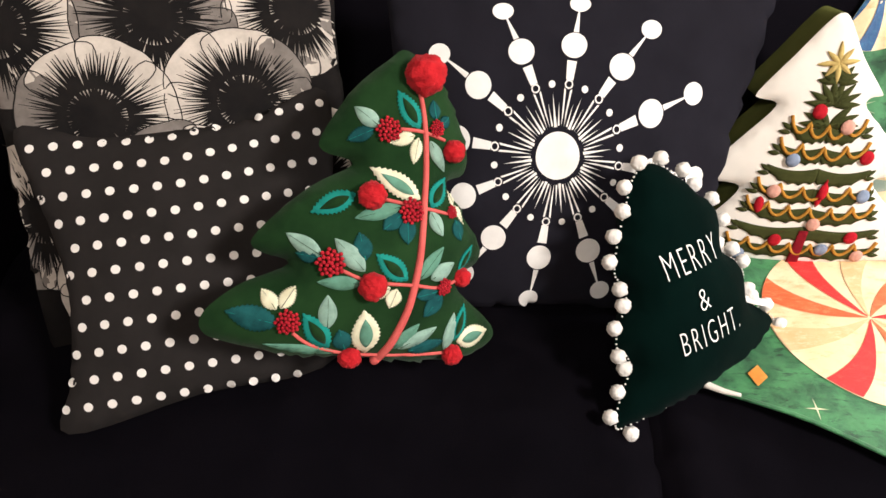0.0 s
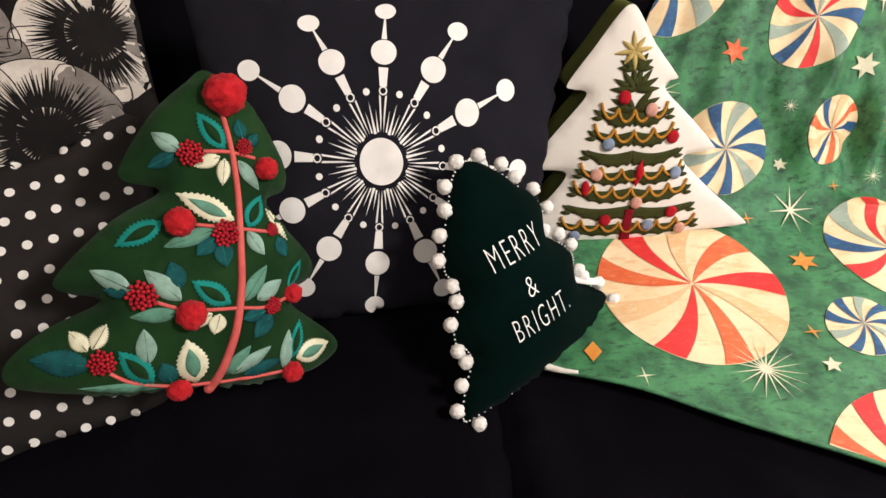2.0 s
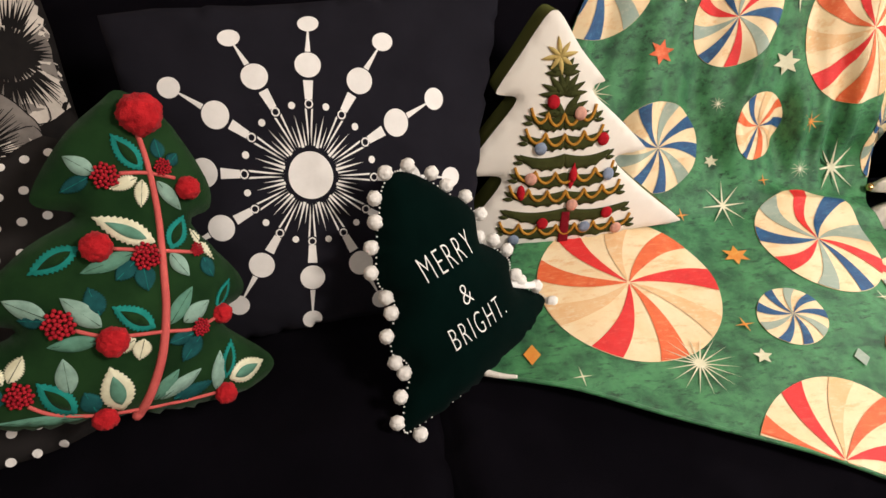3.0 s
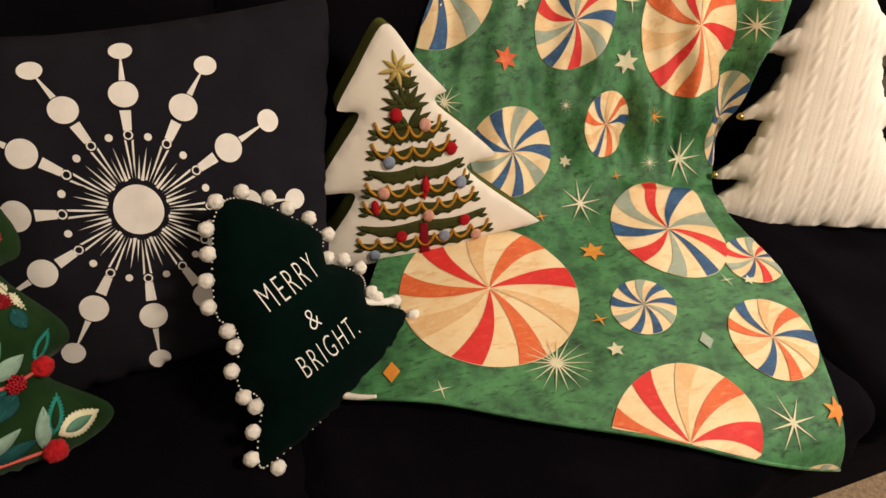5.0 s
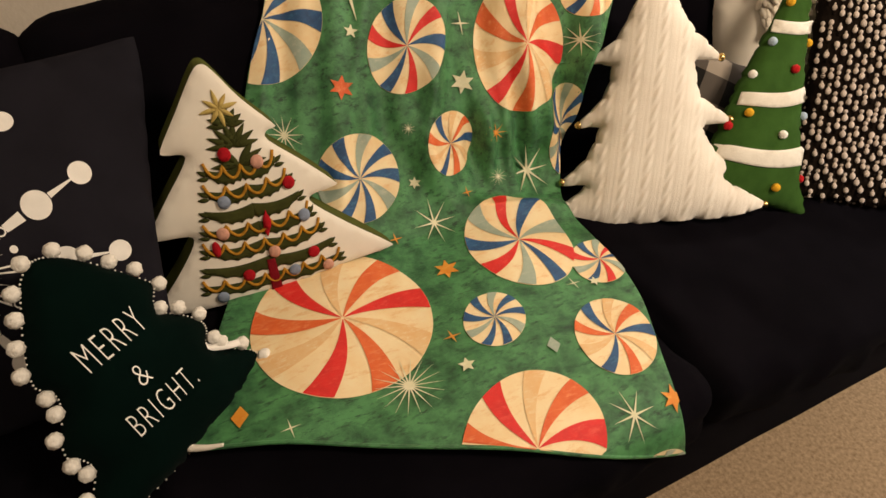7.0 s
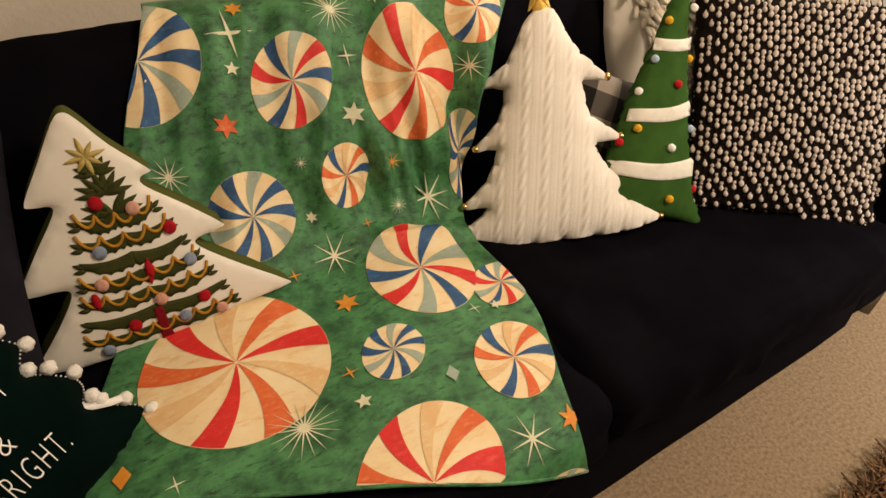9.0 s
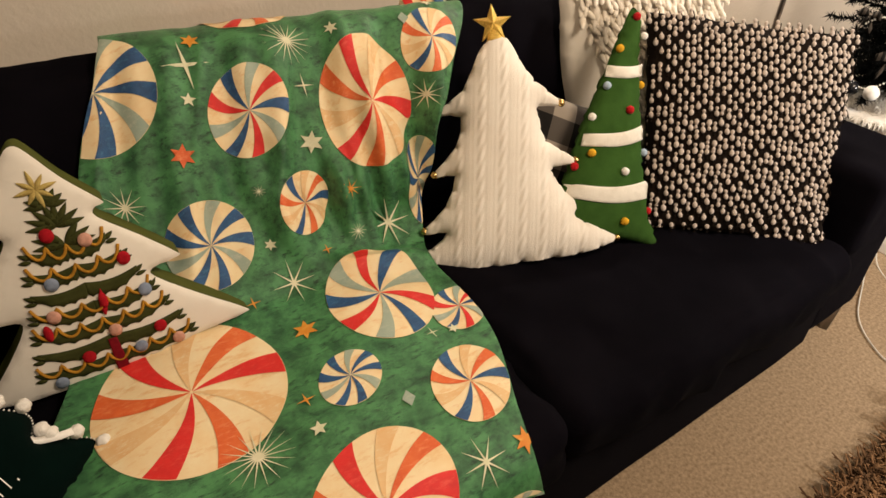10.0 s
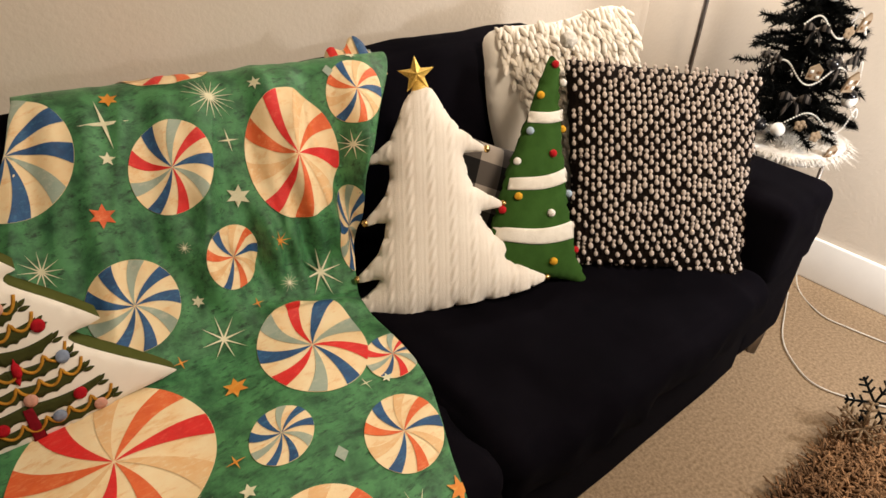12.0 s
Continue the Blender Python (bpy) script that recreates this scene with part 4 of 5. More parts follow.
# green felt cone tree cushion
GT_PTS = [(0.112, 0.345), (0.100, 0.346), (0.078, 0.318), (0.040, 0.262), (-0.020, 0.172), (-0.082, 0.080), (-0.128, -0.002), (-0.172, -0.085), (-0.165, -0.130), (-0.110, -0.150), (-0.055, -0.168),
          (0.010, -0.190), (0.074, -0.210), (0.060, -0.160), (0.050, -0.110), (0.058, -0.020), (0.066, 0.050), (0.078, 0.135), (0.094, 0.225), (0.120, 0.318)]
GT = based(Puff(spline(GT_PTS, 3), 0.048, 0.045, 0.009, relief=wrinkled(0.002, 12, 21)), -0.026)
felttree = pillow("felt_tree_cushion", "green felt tree cushion with white bands and coloured pompoms", plane_pose((1.6178, 0.8166, 0.6165), (-0.2181, -0.7941, 0.5673)), GT, FELTGREEN)
for (a, b), (c, d), drop in ((((0.004, 0.219), (0.096, 0.213)), ((-0.008, 0.194), (0.090, 0.186)), 0.008), (((-0.084, 0.072), (0.072, 0.074)), ((-0.098, 0.046), (0.064, 0.040)), 0.012),
                             (((-0.145, -0.032), (0.054, -0.055)), ((-0.158, -0.060), (0.045, -0.096)), 0.014)):
    up, lo = [], []
    for k in range(11):
        t = k / 10
        s = math.sin(math.pi * t) * drop
        up.append((a[0] + (b[0] - a[0]) * t, a[1] + (b[1] - a[1]) * t - s))
        lo.append((c[0] + (d[0] - c[0]) * t, c[1] + (d[1] - c[1]) * t - s))
    part("band", decal("band", GT, np.array(lo + up[::-1]), WHITEFELT, 0.0008, 0.007, 0.003, 0.002), felttree, "white felt band")
GPOM = {k: fluffy("pompom", 0.0092, m, 0.07, 3, 5) for k, m in (("R", REDPOM), ("W", WHITEPOM), ("Y", YELLOWPOM), ("B", BLUEPOM))}
WORD = {"R": "red felt ball", "W": "white felt ball", "Y": "mustard felt ball", "B": "pale blue felt ball"}
for k, u, v in (("R", 0.102, 0.323), ("W", 0.111, 0.276), ("Y", 0.041, 0.253), ("B", -0.010, 0.172), ("Y", 0.086, 0.166), ("R", 0.029, 0.109), ("W", -0.058, 0.107), ("R", -0.122, 0.003),
                ("Y", -0.083, 0.026), ("W", -0.015, -0.027), ("B", 0.064, 0.010), ("R", 0.053, -0.126), ("Y", -0.028, -0.138)):
    part("pompom", GPOM[k], felttree, WORD[k], Matrix.Translation((u, v, float(GT.at((u, v))[0]) + 0.005)))
part("topper", fluffy("topper", 0.020, WHITEPOM, 0.10, 4, 2), felttree, "white yarn pompom topper", Matrix.Translation((0.121, 0.366, 0.034)))

# black and white bobble-knit cushion
KN = based(Puff(quad_seam([(-0.222, -0.238), (0.216, -0.272), (0.278, 0.248), (-0.236, 0.276)], 0.006, 0.010), 0.072, 0.05, 0.012), -0.050)
bobble = pillow("bobble_knit_cushion", "dark brown knitted cushion with rows of ivory bobbles", plane_pose((1.9058, 0.7397, 0.6775), (-0.4577, -0.6843, 0.5677)) @ pose(0.026, -0.022, 0, 0, 0, -2.5), KN, BROWNKNIT)
random.seed(31)
rim = KN.pts[:KN.n]
ms, loops = [], []
SEED = blob(8, 6)
for c in range(39):
    for r in range(17):
        u = -0.250 + 0.0138 * c + random.uniform(-0.0015, 0.0015)
        w = -0.284 + 0.0342 * r + (0.0172 if c % 2 else 0.0) + 0.003 * math.sin(c * 1.7) + random.uniform(-0.0018, 0.0018)
        p = np.array([[u, w]])
        if not inside(rim, p)[0] or np.min(np.linalg.norm(rim - p, axis=1)) < 0.010:
            continue
        z = float(KN.at(p)[0])
        q = random.uniform(-0.3, 0.3)
        turn = np.array([[math.cos(q), -math.sin(q), 0], [math.sin(q), math.cos(q), 0], [0, 0, 1]])
        s = random.uniform(0.88, 1.12)
        near = np.min(np.linalg.norm(rim - p, axis=1))
        low = 0.0035 if near > 0.03 else 0.0008
        form, flip = random.random(), random.choice((1, 1, 1, 1, 1, -1))
        ms.append(place((u, w, z + low), (0.0061 * s, 0.0076 * s, 0.0046), turn))
        if form > 0.14:
            k = random.uniform(0.8, 1.05)
            ms.append(place((u + random.uniform(-0.001, 0.001), w + flip * 0.0128 * s, z + low - 0.001), (0.0052 * k, 0.0058 * k, 0.0040), turn))
            ms.append(place((u, w + flip * 0.006, z + low - 0.001), (0.0028, 0.0055, 0.0028), turn))
        else:
            ms.append(place((u, w + flip * 0.007, z + low - 0.001), (0.0026, 0.0052, 0.0026), turn))
        for k in range(2):
            loops.append(place((u, w - 0.0105 - 0.0045 * k, z + 0.0018), (0.0046, 0.0014, 0.0022), turn))
        loops.append(place((u + 0.0069, w, z + 0.0004), (0.0020, 0.0140, 0.0020), turn))
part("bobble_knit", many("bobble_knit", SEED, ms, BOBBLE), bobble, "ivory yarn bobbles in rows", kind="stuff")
part("dark_stitches", many("dark_stitches", blob(6, 4), loops, BROWNKNIT), bobble, "dark brown knit stitches", kind="stuff")
fringe = []
for i in range(0, len(rim)):
    p, q = rim[i], rim[(i + 1) % len(rim)]
    for t in (0.0, 0.2, 0.4, 0.6, 0.8):
        o = (p + (q - p) * t) * random.uniform(0.972, 0.990)
        fringe.append(place((*o, -0.05 + random.uniform(-0.004, 0.008)), (0.0040, 0.0042, 0.0040)))
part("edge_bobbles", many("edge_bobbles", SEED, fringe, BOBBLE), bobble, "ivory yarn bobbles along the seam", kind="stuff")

# cream shaggy loop cushion
SH = based(Puff(spline([(-0.205, -0.215), (0.0, -0.228), (0.205, -0.225), (0.208, 0.0), (0.200, 0.222), (0.0, 0.218), (-0.192, 0.222), (-0.222, 0.13), (-0.236, 0.0), (-0.228, -0.12)], 5), 0.085, 0.06, 0.014), 0.0)
shaggy = pillow("shaggy_cushion", "cream cushion with thick shaggy wool loops", plane_pose((1.935, 1.075, 0.715), (-0.42, -0.80, 0.43)) @ pose(0.02, 0.0, 0, 0, 0, 8), SH, CREAM)
random.seed(17)
rim = SH.pts[:SH.n]
ms = []
for c in range(32):
    for r in range(26):
        u = -0.178 + 0.0130 * c + 0.12 * max(0.0, (20 - r) / 26) + random.uniform(-0.004, 0.004)
        w = -0.225 + 0.0180 * r + random.uniform(-0.006, 0.006)
        p = np.array([[u, w]])
        if not inside(rim, p)[0]:
            continue
        z = float(SH.at(p)[0])
        q, d = random.uniform(-0.5, 0.5), random.uniform(0.3, 0.9)
        down = np.array([math.sin(q), -math.cos(q) * math.cos(d), math.sin(d) * 0.8])
        down /= np.linalg.norm(down)
        side = np.cross(down, [0, 0, 1.0])
        side /= np.linalg.norm(side)
        turn = np.stack([side, np.cross(down, side), down], 1)
        length = random.uniform(0.017, 0.026)
        ms.append(place(np.array([u, w, z + 0.006]) + down * length * 0.7, (0.0074, 0.0074, length), turn))
part("wool_loops", many("wool_loops", blob(7, 6), ms, IVORY), shaggy, "thick ivory wool loops", kind="stuff")

# plaid cushion between the others
PL = based(Puff(square(0.17, 0.15, 0.01, 0.01), 0.05, 0.04, 0.014, relief=wrinkled(0.003, 12, 40)), 0.0)
plaid_cushion = pillow("plaid_cushion", "grey and black plaid flannel cushion", plane_pose((1.555, 1.0, 0.565), (-0.30, -0.84, 0.45)) @ pose(0, 0, 0, 0, 0, -24), PL, PLAID)

# ---- the printed blanket ----
PROFILE = spline([(1.41, 0.70), (1.385, 0.84), (1.32, 0.900), (1.25, 0.888), (1.19, 0.82), (1.12, 0.70), (1.045, 0.55), (0.995, 0.478), (0.93, 0.458), (0.75, 0.456), (0.53, 0.456),
                  (0.455, 0.447), (0.408, 0.405), (0.390, 0.31), (0.388, 0.20)], 8, False)
RUN = np.concatenate([[0], np.cumsum(np.linalg.norm(np.diff(PROFILE, axis=0), axis=1))])


def drape_flat(x, b):
    x, b = np.asarray(x, float), np.asarray(b, float)
    y, z = np.interp(b, RUN, PROFILE[:, 0]), np.interp(b, RUN, PROFILE[:, 1])
    back = np.clip((0.776 - b) / 0.258, 0, 1)
    return np.stack([x, y - 0.18 * (x - 0.9) * back, z], -1)


def drape(x, b, lift=0.0):
    """The blanket's surface: along the sofa (x) and down the cloth (b), with its folds."""
    x, b = np.asarray(x, float), np.asarray(b, float)
    e = 0.004
    p = drape_flat(x, b)
    du, dv = drape_flat(x + e, b) - p, drape_flat(x, b + e) - p
    n = np.cross(dv, du)
    n /= np.linalg.norm(n, axis=-1)[..., None]
    n = np.where((n[..., 2:3] < 0) & (b[..., None] > 0.3), -n, n)
    back = np.clip((0.80 - b) / 0.12, 0, 1) * np.clip((b - 0.22) / 0.15, 0, 1)
    seat = np.clip((b - 0.80) / 0.1, 0, 1)
    fold = back * (0.013 * np.sin(x * 34 + b * 3) * (0.6 + np.clip((x - 0.75) * 2, 0, 0.8)) + 0.021 * np.sin(x * 47 - b * 6 + 1) * np.clip((x - 0.85) * 4, 0, 1) * np.clip((b - 0.40) / 0.2, 0.25, 1) + 0.005 * np.sin(b * 16 + x * 9) + 0.0035 * np.sin(x * 97 + b * 23) + 0.009 * (1 - np.abs(np.sin(x * 19 + b * 7 + 0.6))) ** 3)
    fold = fold + seat * (0.0045 * np.sin(x * 17 + b * 11) + 0.0016 * np.sin(x * 41 - b * 37)) * np.clip((1.25 - b) / 0.1, 0.3, 1)
    gather = np.clip((x - 0.70) / 0.2, 0, 1) * np.clip((b - 0.44) / 0.2, 0.08, 1) * np.clip((0.82 - b) / 0.14, 0, 1)
    wave = np.sin(x * 96 - b * 11 + 2.2 * np.sin(x * 15 + b * 4))
    fold = fold + gather * 0.0088 * np.sign(wave) * np.abs(wave) ** 0.8
    ridge = ((b - 0.80) - (x - 0.96) * 0.35) / 0.030
    fold = fold + 0.026 * np.exp(-ridge ** 2) * np.clip((x - 0.90) / 0.08, 0, 1) * np.clip((1.20 - x) / 0.08, 0, 1)
    hollow = ((b - 0.70) - (x - 1.04) * 0.2) / 0.05
    fold = fold - 0.016 * np.exp(-hollow ** 2) * np.clip((x - 0.93) / 0.1, 0, 1)
    return p + n * (fold + lift)[..., None]


EDGE = spline([(0.70, 0.02), (0.684, 0.254), (0.651, 0.352), (0.613, 0.425), (0.580, 0.498), (0.53, 0.64), (0.46, 0.80), (0.385, 0.95), (0.326, 1.112)], 6, False)
HEM = spline([(0.326, 1.112), (0.45, 1.166), (0.59, 1.239), (0.734, 1.313), (0.888, 1.392), (1.036, 1.458)], 5, False)[1:]
RIGHT = spline([(1.036, 1.458), (1.030, 1.386), (1.047, 1.313), (1.093, 1.220), (1.133, 1.130), (1.152, 1.04), (1.160, 0.96), (1.160, 0.87), (1.194, 0.785), (1.238, 0.68), (1.256, 0.54), (1.287, 0.49),
                (1.347, 0.395), (1.397, 0.32), (1.435, 0.22), (1.45, 0.02)], 5, False)[1:]
BORDER = np.concatenate([EDGE, HEM, RIGHT])
HEM_LINE = np.concatenate([EDGE[-1:], HEM])
blanket = thing("throw_blanket", "green fleece throw printed with peppermint candies and stars", "blanket")
pts, tris, _ = filled(BORDER, 0.0062)
sheet = mesh("cloth", drape(pts[:, 0], pts[:, 1]), [t[::-1] for t in tris], FLEECE)
cloth = part("cloth", sheet, blanket)
thick = cloth.modifiers.new("thickness", "SOLIDIFY")
thick.thickness, thick.offset = 0.005, -1.0
part("hem", tube("hem", drape(HEM_LINE[:, 0], HEM_LINE[:, 1], -0.001), 0.0034, FLEECE, 8), blanket, "stitched green hem")
turned_up = spline([(0.322, 1.110), (0.345, 1.121), (0.368, 1.128)], 5, False)
part("turned_corner", tube("turned_corner", drape(turned_up[:, 0], turned_up[:, 1], 0.002), 0.0055, WHITEFELT, 8, np.linspace(1.1, 0.5, len(turned_up))), blanket, "pale underside showing at the corner")


def on_cloth(name, outline, mat, lift, step=0.010):
    o = np.array(outline, float)
    q, t, _ = filled(o, step)
    p = drape(q[:, 0], q[:, 1], lift)
    return mesh(name, p, [i[::-1] for i in t], mat)


def clipped(outline, centre=None):
    """Keeps a printed outline inside the cloth's border: points outside move towards the print's centre, or to the border's nearest point."""
    o = np.array(outline, float)
    ok = inside(BORDER, o)
    if ok.all():
        return o
    if centre is not None and inside(BORDER, np.array([centre]))[0]:
        c = np.array(centre, float)
        for i in np.where(~ok)[0]:
            lo, hi = 0.0, 1.0
            for _ in range(14):
                mid = (lo + hi) / 2
                if inside(BORDER, (c + (o[i] - c) * mid)[None])[0]:
                    lo = mid
                else:
                    hi = mid
            o[i] = c + (o[i] - c) * lo * 0.999
        return o
    for i in np.where(~ok)[0]:
        o[i] = BORDER[np.argmin(np.linalg.norm(BORDER - o[i], axis=1))]
    keep = [0]
    for i in range(1, len(o)):
        if np.linalg.norm(o[i] - o[keep[-1]]) > 0.0006:
            keep.append(i)
    return o[keep]


def candy(centre, right, up, colours, first=None, twist=-17.0, turn=21.0, n=18):
    """A round peppermint print: a cream disc and curved wedges; the first colour meets the rim at first."""
    def to_cloth(p):
        p = np.array(p, float)
        return np.array(centre) + p[:, :1] * np.array(right) + p[:, 1:] * np.array(up)

    if first is not None:
        m = np.array([right, up]).T
        q = np.linalg.solve(m, np.array(first) - np.array(centre))
        turn = math.degrees(math.atan2(q[1], q[0])) - twist - 9.2
    disc = part("candy_print", on_cloth("candy_print", clipped(to_cloth(circle(0, 0, 1, 90)), centre), PCREAM, 0.0014, 0.0060), blanket, "cream peppermint candy print")
    rad = np.linspace(0.02, 0.995, 11)
    for k in range(n):
        mat = colours[k % len(colours)]
        if mat is None:
            continue
        a0 = 360 / n * k + turn
        one = [(r * math.cos(math.radians(a0 + twist * r ** 1.3)), r * math.sin(math.radians(a0 + twist * r ** 1.3))) for r in rad]
        w = 360 / n * 0.92
        arc = [(0.995 * math.cos(math.radians(a0 + twist + w * t)), 0.995 * math.sin(math.radians(a0 + twist + w * t))) for t in (0.25, 0.5, 0.75)]
        two = [(r * math.cos(math.radians(a0 + w + twist * r ** 1.3)), r * math.sin(math.radians(a0 + w + twist * r ** 1.3))) for r in rad[::-1]]
        shape = to_cloth(one + arc + two)
        if not inside(BORDER, shape).any():
            continue
        part("stripe", on_cloth("stripe", clipped(shape, centre), mat, 0.0026, 0.0060), disc)


RED, MIXED, ORANGE = [PRED, None, PORANGE, None, PPEACH, None], [PBLUE, None, PRED, None, PGREY, None], [PBLUE, None, PORANGE, None, PPEACH, None]
BLUES = [PBLUE, None, PBLUE, None, PGREY, None]
candy((0.640, 0.380), (0.102, 0.019), (0.038, -0.116), BLUES, (0.741, 0.3955))
candy((0.890, 0.4515), (0.0735, 0.0115), (0.0305, -0.089), MIXED, (0.9685, 0.4535))
candy((1.128, 0.470), (0.091, 0.037), (0.0433, -0.1338), RED, (1.2318, 0.5045))
candy((1.300, 0.356), (0.055, 0.022), (0.034, -0.071), ORANGE, (1.352, 0.368))
candy((0.742, 0.685), (0.079, 0.022), (0.0295, -0.080), BLUES, (0.8241, 0.6953))
candy((0.944, 0.652), (0.056, 0.010), (0.0181, -0.0649), ORANGE, (1.000, 0.652))
candy((1.0043, 0.920), (0.0885, 0.0683), (0.063, -0.113), MIXED, (1.0174, 1.026))
candy((1.122, 1.033), (0.047, 0.030), (0.038, -0.053), MIXED)
candy((0.608, 0.972), (0.149, 0.0518), (0.0555, -0.157), RED, (0.7728, 0.9819))
candy((0.849, 1.085), (0.0496, 0.0242), (0.034, -0.0562), BLUES, (0.901, 1.093))
candy((1.021, 1.206), (0.050, 0.050), (0.0548, -0.0683), ORANGE, (1.0833, 1.2285))
candy((0.776, 1.333), (0.1038, 0.0444), (0.0745, -0.1195), RED, (0.8938, 1.3556))
candy((1.215, 0.672), (0.034, 0.008), (0.016, -0.107), BLUES)
candy((0.958, 0.200), (0.090, 0.010), (0.020, -0.085), RED)
candy((0.985, 1.475), (0.055, 0.025), (0.020, -0.045), [PGREY, None])


# the crumpled corner over the sofa's back
random.seed(91)
v, f = [], []
NU, NV = 30, 10
for i in range(NU):
    for j in range(NV):
        s, t = i / (NU - 1), j / (NV - 1)
        bulge = math.sin(math.pi * s) ** 0.6
        v.append((1.300 + 0.122 * s + 0.012 * t, 1.275 + 0.085 * t - 0.18 * (s * 0.135 + 0.385) + 0.008 * math.sin(s * 14), 0.880 + 0.048 * t * bulge * (0.75 + 0.25 * math.sin(s * 11 + 1)) - 0.022 * (1 - t)))
quads = [(i * NV + j, (i + 1) * NV + j, (i + 1) * NV + j + 1, i * NV + j + 1) for i in range(NU - 1) for j in range(NV - 1)]
corner = part("folded_corner", mesh("folded_corner", v, quads, PCREAM), blanket, "crumpled corner with candy stripes")
corner.modifiers.new("thickness", "SOLIDIFY").thickness = 0.004
for lo, hi, mat in ((2, 6, PRED), (10, 13, PORANGE), (17, 22, PBLUE), (25, 27, PGREY)):
    part("stripe", mesh("stripe", [(x, y - 0.004, z + 0.003) for x, y, z in v], [q for q in quads if lo <= q[0] // NV < hi], mat), corner)


def spark(x, b, n, r, inner, mat, angle=90.0, squash=1.0, name="star_print"):
    p = star_outline(n, r, inner, angle)
    shape = np.stack([x + p[:, 0], b - p[:, 1] * squash], 1)
    if inside(BORDER, shape).all():
        part(name, on_cloth(name, shape, mat, 0.0030, 0.0065), blanket)
    else:
        part(name, on_cloth(name, clipped(shape), mat, 0.0030, 0.0065), blanket)


for x, b, n, r, inner, mat in ((0.748, 0.517, 6, 0.024, 0.012, PORANGE), (0.991, 0.532, 6, 0.025, 0.012, PPALE), (0.835, 0.929, 6, 0.025, 0.012, PYELLOW), (0.790, 0.416, 5, 0.014, 0.006, PPALE),
                               (0.851, 0.716, 6, 0.012, 0.006, PPALE), (0.754, 1.156, 5, 0.015, 0.007, PPALE), (1.076, 1.078, 6, 0.013, 0.006, PPALE), (0.909, 1.181, 2, 0.017, 0.012, PGREY),
                               (0.400, 1.094, 2, 0.020, 0.0135, PYELLOW), (1.027, 1.350, 6, 0.023, 0.010, PYELLOW), (1.097, 0.313, 6, 0.014, 0.006, PPALE), (0.831, 0.298, 6, 0.018, 0.009, PYELLOW),
                               (1.262, 0.300, 2, 0.016, 0.011, PGREY), (1.335, 0.262, 6, 0.014, 0.006, PPALE)):
    spark(x, b, n, r, inner, mat, 75)
for x, b, n, r in ((1.003, 0.326, 18, 0.050), (0.654, 1.149, 18, 0.060), (0.6235, 0.586, 12, 0.036), (1.253, 0.472, 10, 0.034), (1.038, 0.744, 12, 0.022), (0.861, 0.608, 10, 0.014)):
    spark(x, b, n, r, r * 0.14, PPALE, 83)
for x, b, n, r in ((0.806, 0.349, 4, 0.044), (0.868, 0.805, 8, 0.046), (1.118, 0.750, 8, 0.054), (1.008, 0.417, 4, 0.022), (0.948, 1.348, 8, 0.040), (1.034, 1.0675, 4, 0.016), (0.462, 1.150, 4, 0.016)):
    spark(x, b, n, r, r * 0.11, PPALE, 90, 1.15)
for x, b, n, r in ((0.763, 1.088, 4, 0.018), (1.043, 0.645, 8, 0.024), (0.9595, 0.761, 4, 0.013), (0.777, 0.817, 4, 0.016)):
    spark(x, b, n, r, r * 0.16, PYELLOW, 90)


# ---- beside the sofa ----
table = thing("side_table", "round side table with thin metal legs", "table", pose(2.55, 0.70, 0))
part("tabletop", tube("tabletop", [(0, 0, 0.565), (0, 0, 0.572), (0, 0, 0.583), (0, 0, 0.588)], 0.165, SKIRT, 40, [0.98, 1.0, 1.0, 0.985]), table, "white round top")
for k in range(3):
    a = math.radians(120 * k - 100)
    part("leg", tube("leg", [(0.15 * math.cos(a), 0.15 * math.sin(a), 0.566), (0.155 * math.cos(a), 0.155 * math.sin(a), 0.0)], 0.006, STEEL, 8), table, "thin metal leg")
fur = thing("tree_skirt", "white faux fur mat on the side table", "mat", pose(2.55, 0.70, 0.588))
random.seed(51)
part("backing", tube("backing", [(0, 0, 0.0), (0, 0, 0.004), (0, 0, 0.010), (0, 0, 0.014)], 0.17, FUR, 40, [1.0, 1.04, 1.02, 0.9]), fur)
v, f = [], []
for k in range(8000):
    r, a = 0.186 * math.sqrt(random.random()), random.uniform(0, 6.283)
    x, y = r * math.cos(a), r * math.sin(a)
    out = 0.5 + 1.2 * (r / 0.178) ** 3
    h = random.uniform(0.010, 0.024)
    dx, dy = (math.cos(a) * out + random.uniform(-0.8, 0.8)) * h * 0.8, (math.sin(a) * out + random.uniform(-0.8, 0.8)) * h * 0.8
    q = random.uniform(0, 6.283)
    w = 0.0016
    z = 0.010
    top = z + h * (1.0 - 1.9 * (r / 0.186) ** 4)
    k0 = len(v)
    v += [(x + w * math.cos(q), y + w * math.sin(q), z), (x - w * math.cos(q), y - w * math.sin(q), z), (x + dx, y + dy, top)]
    f.append((k0, k0 + 1, k0 + 2))
part("fur_pile", mesh("fur_pile", v, f, FUR, False), fur, "long white fur", kind="stuff")

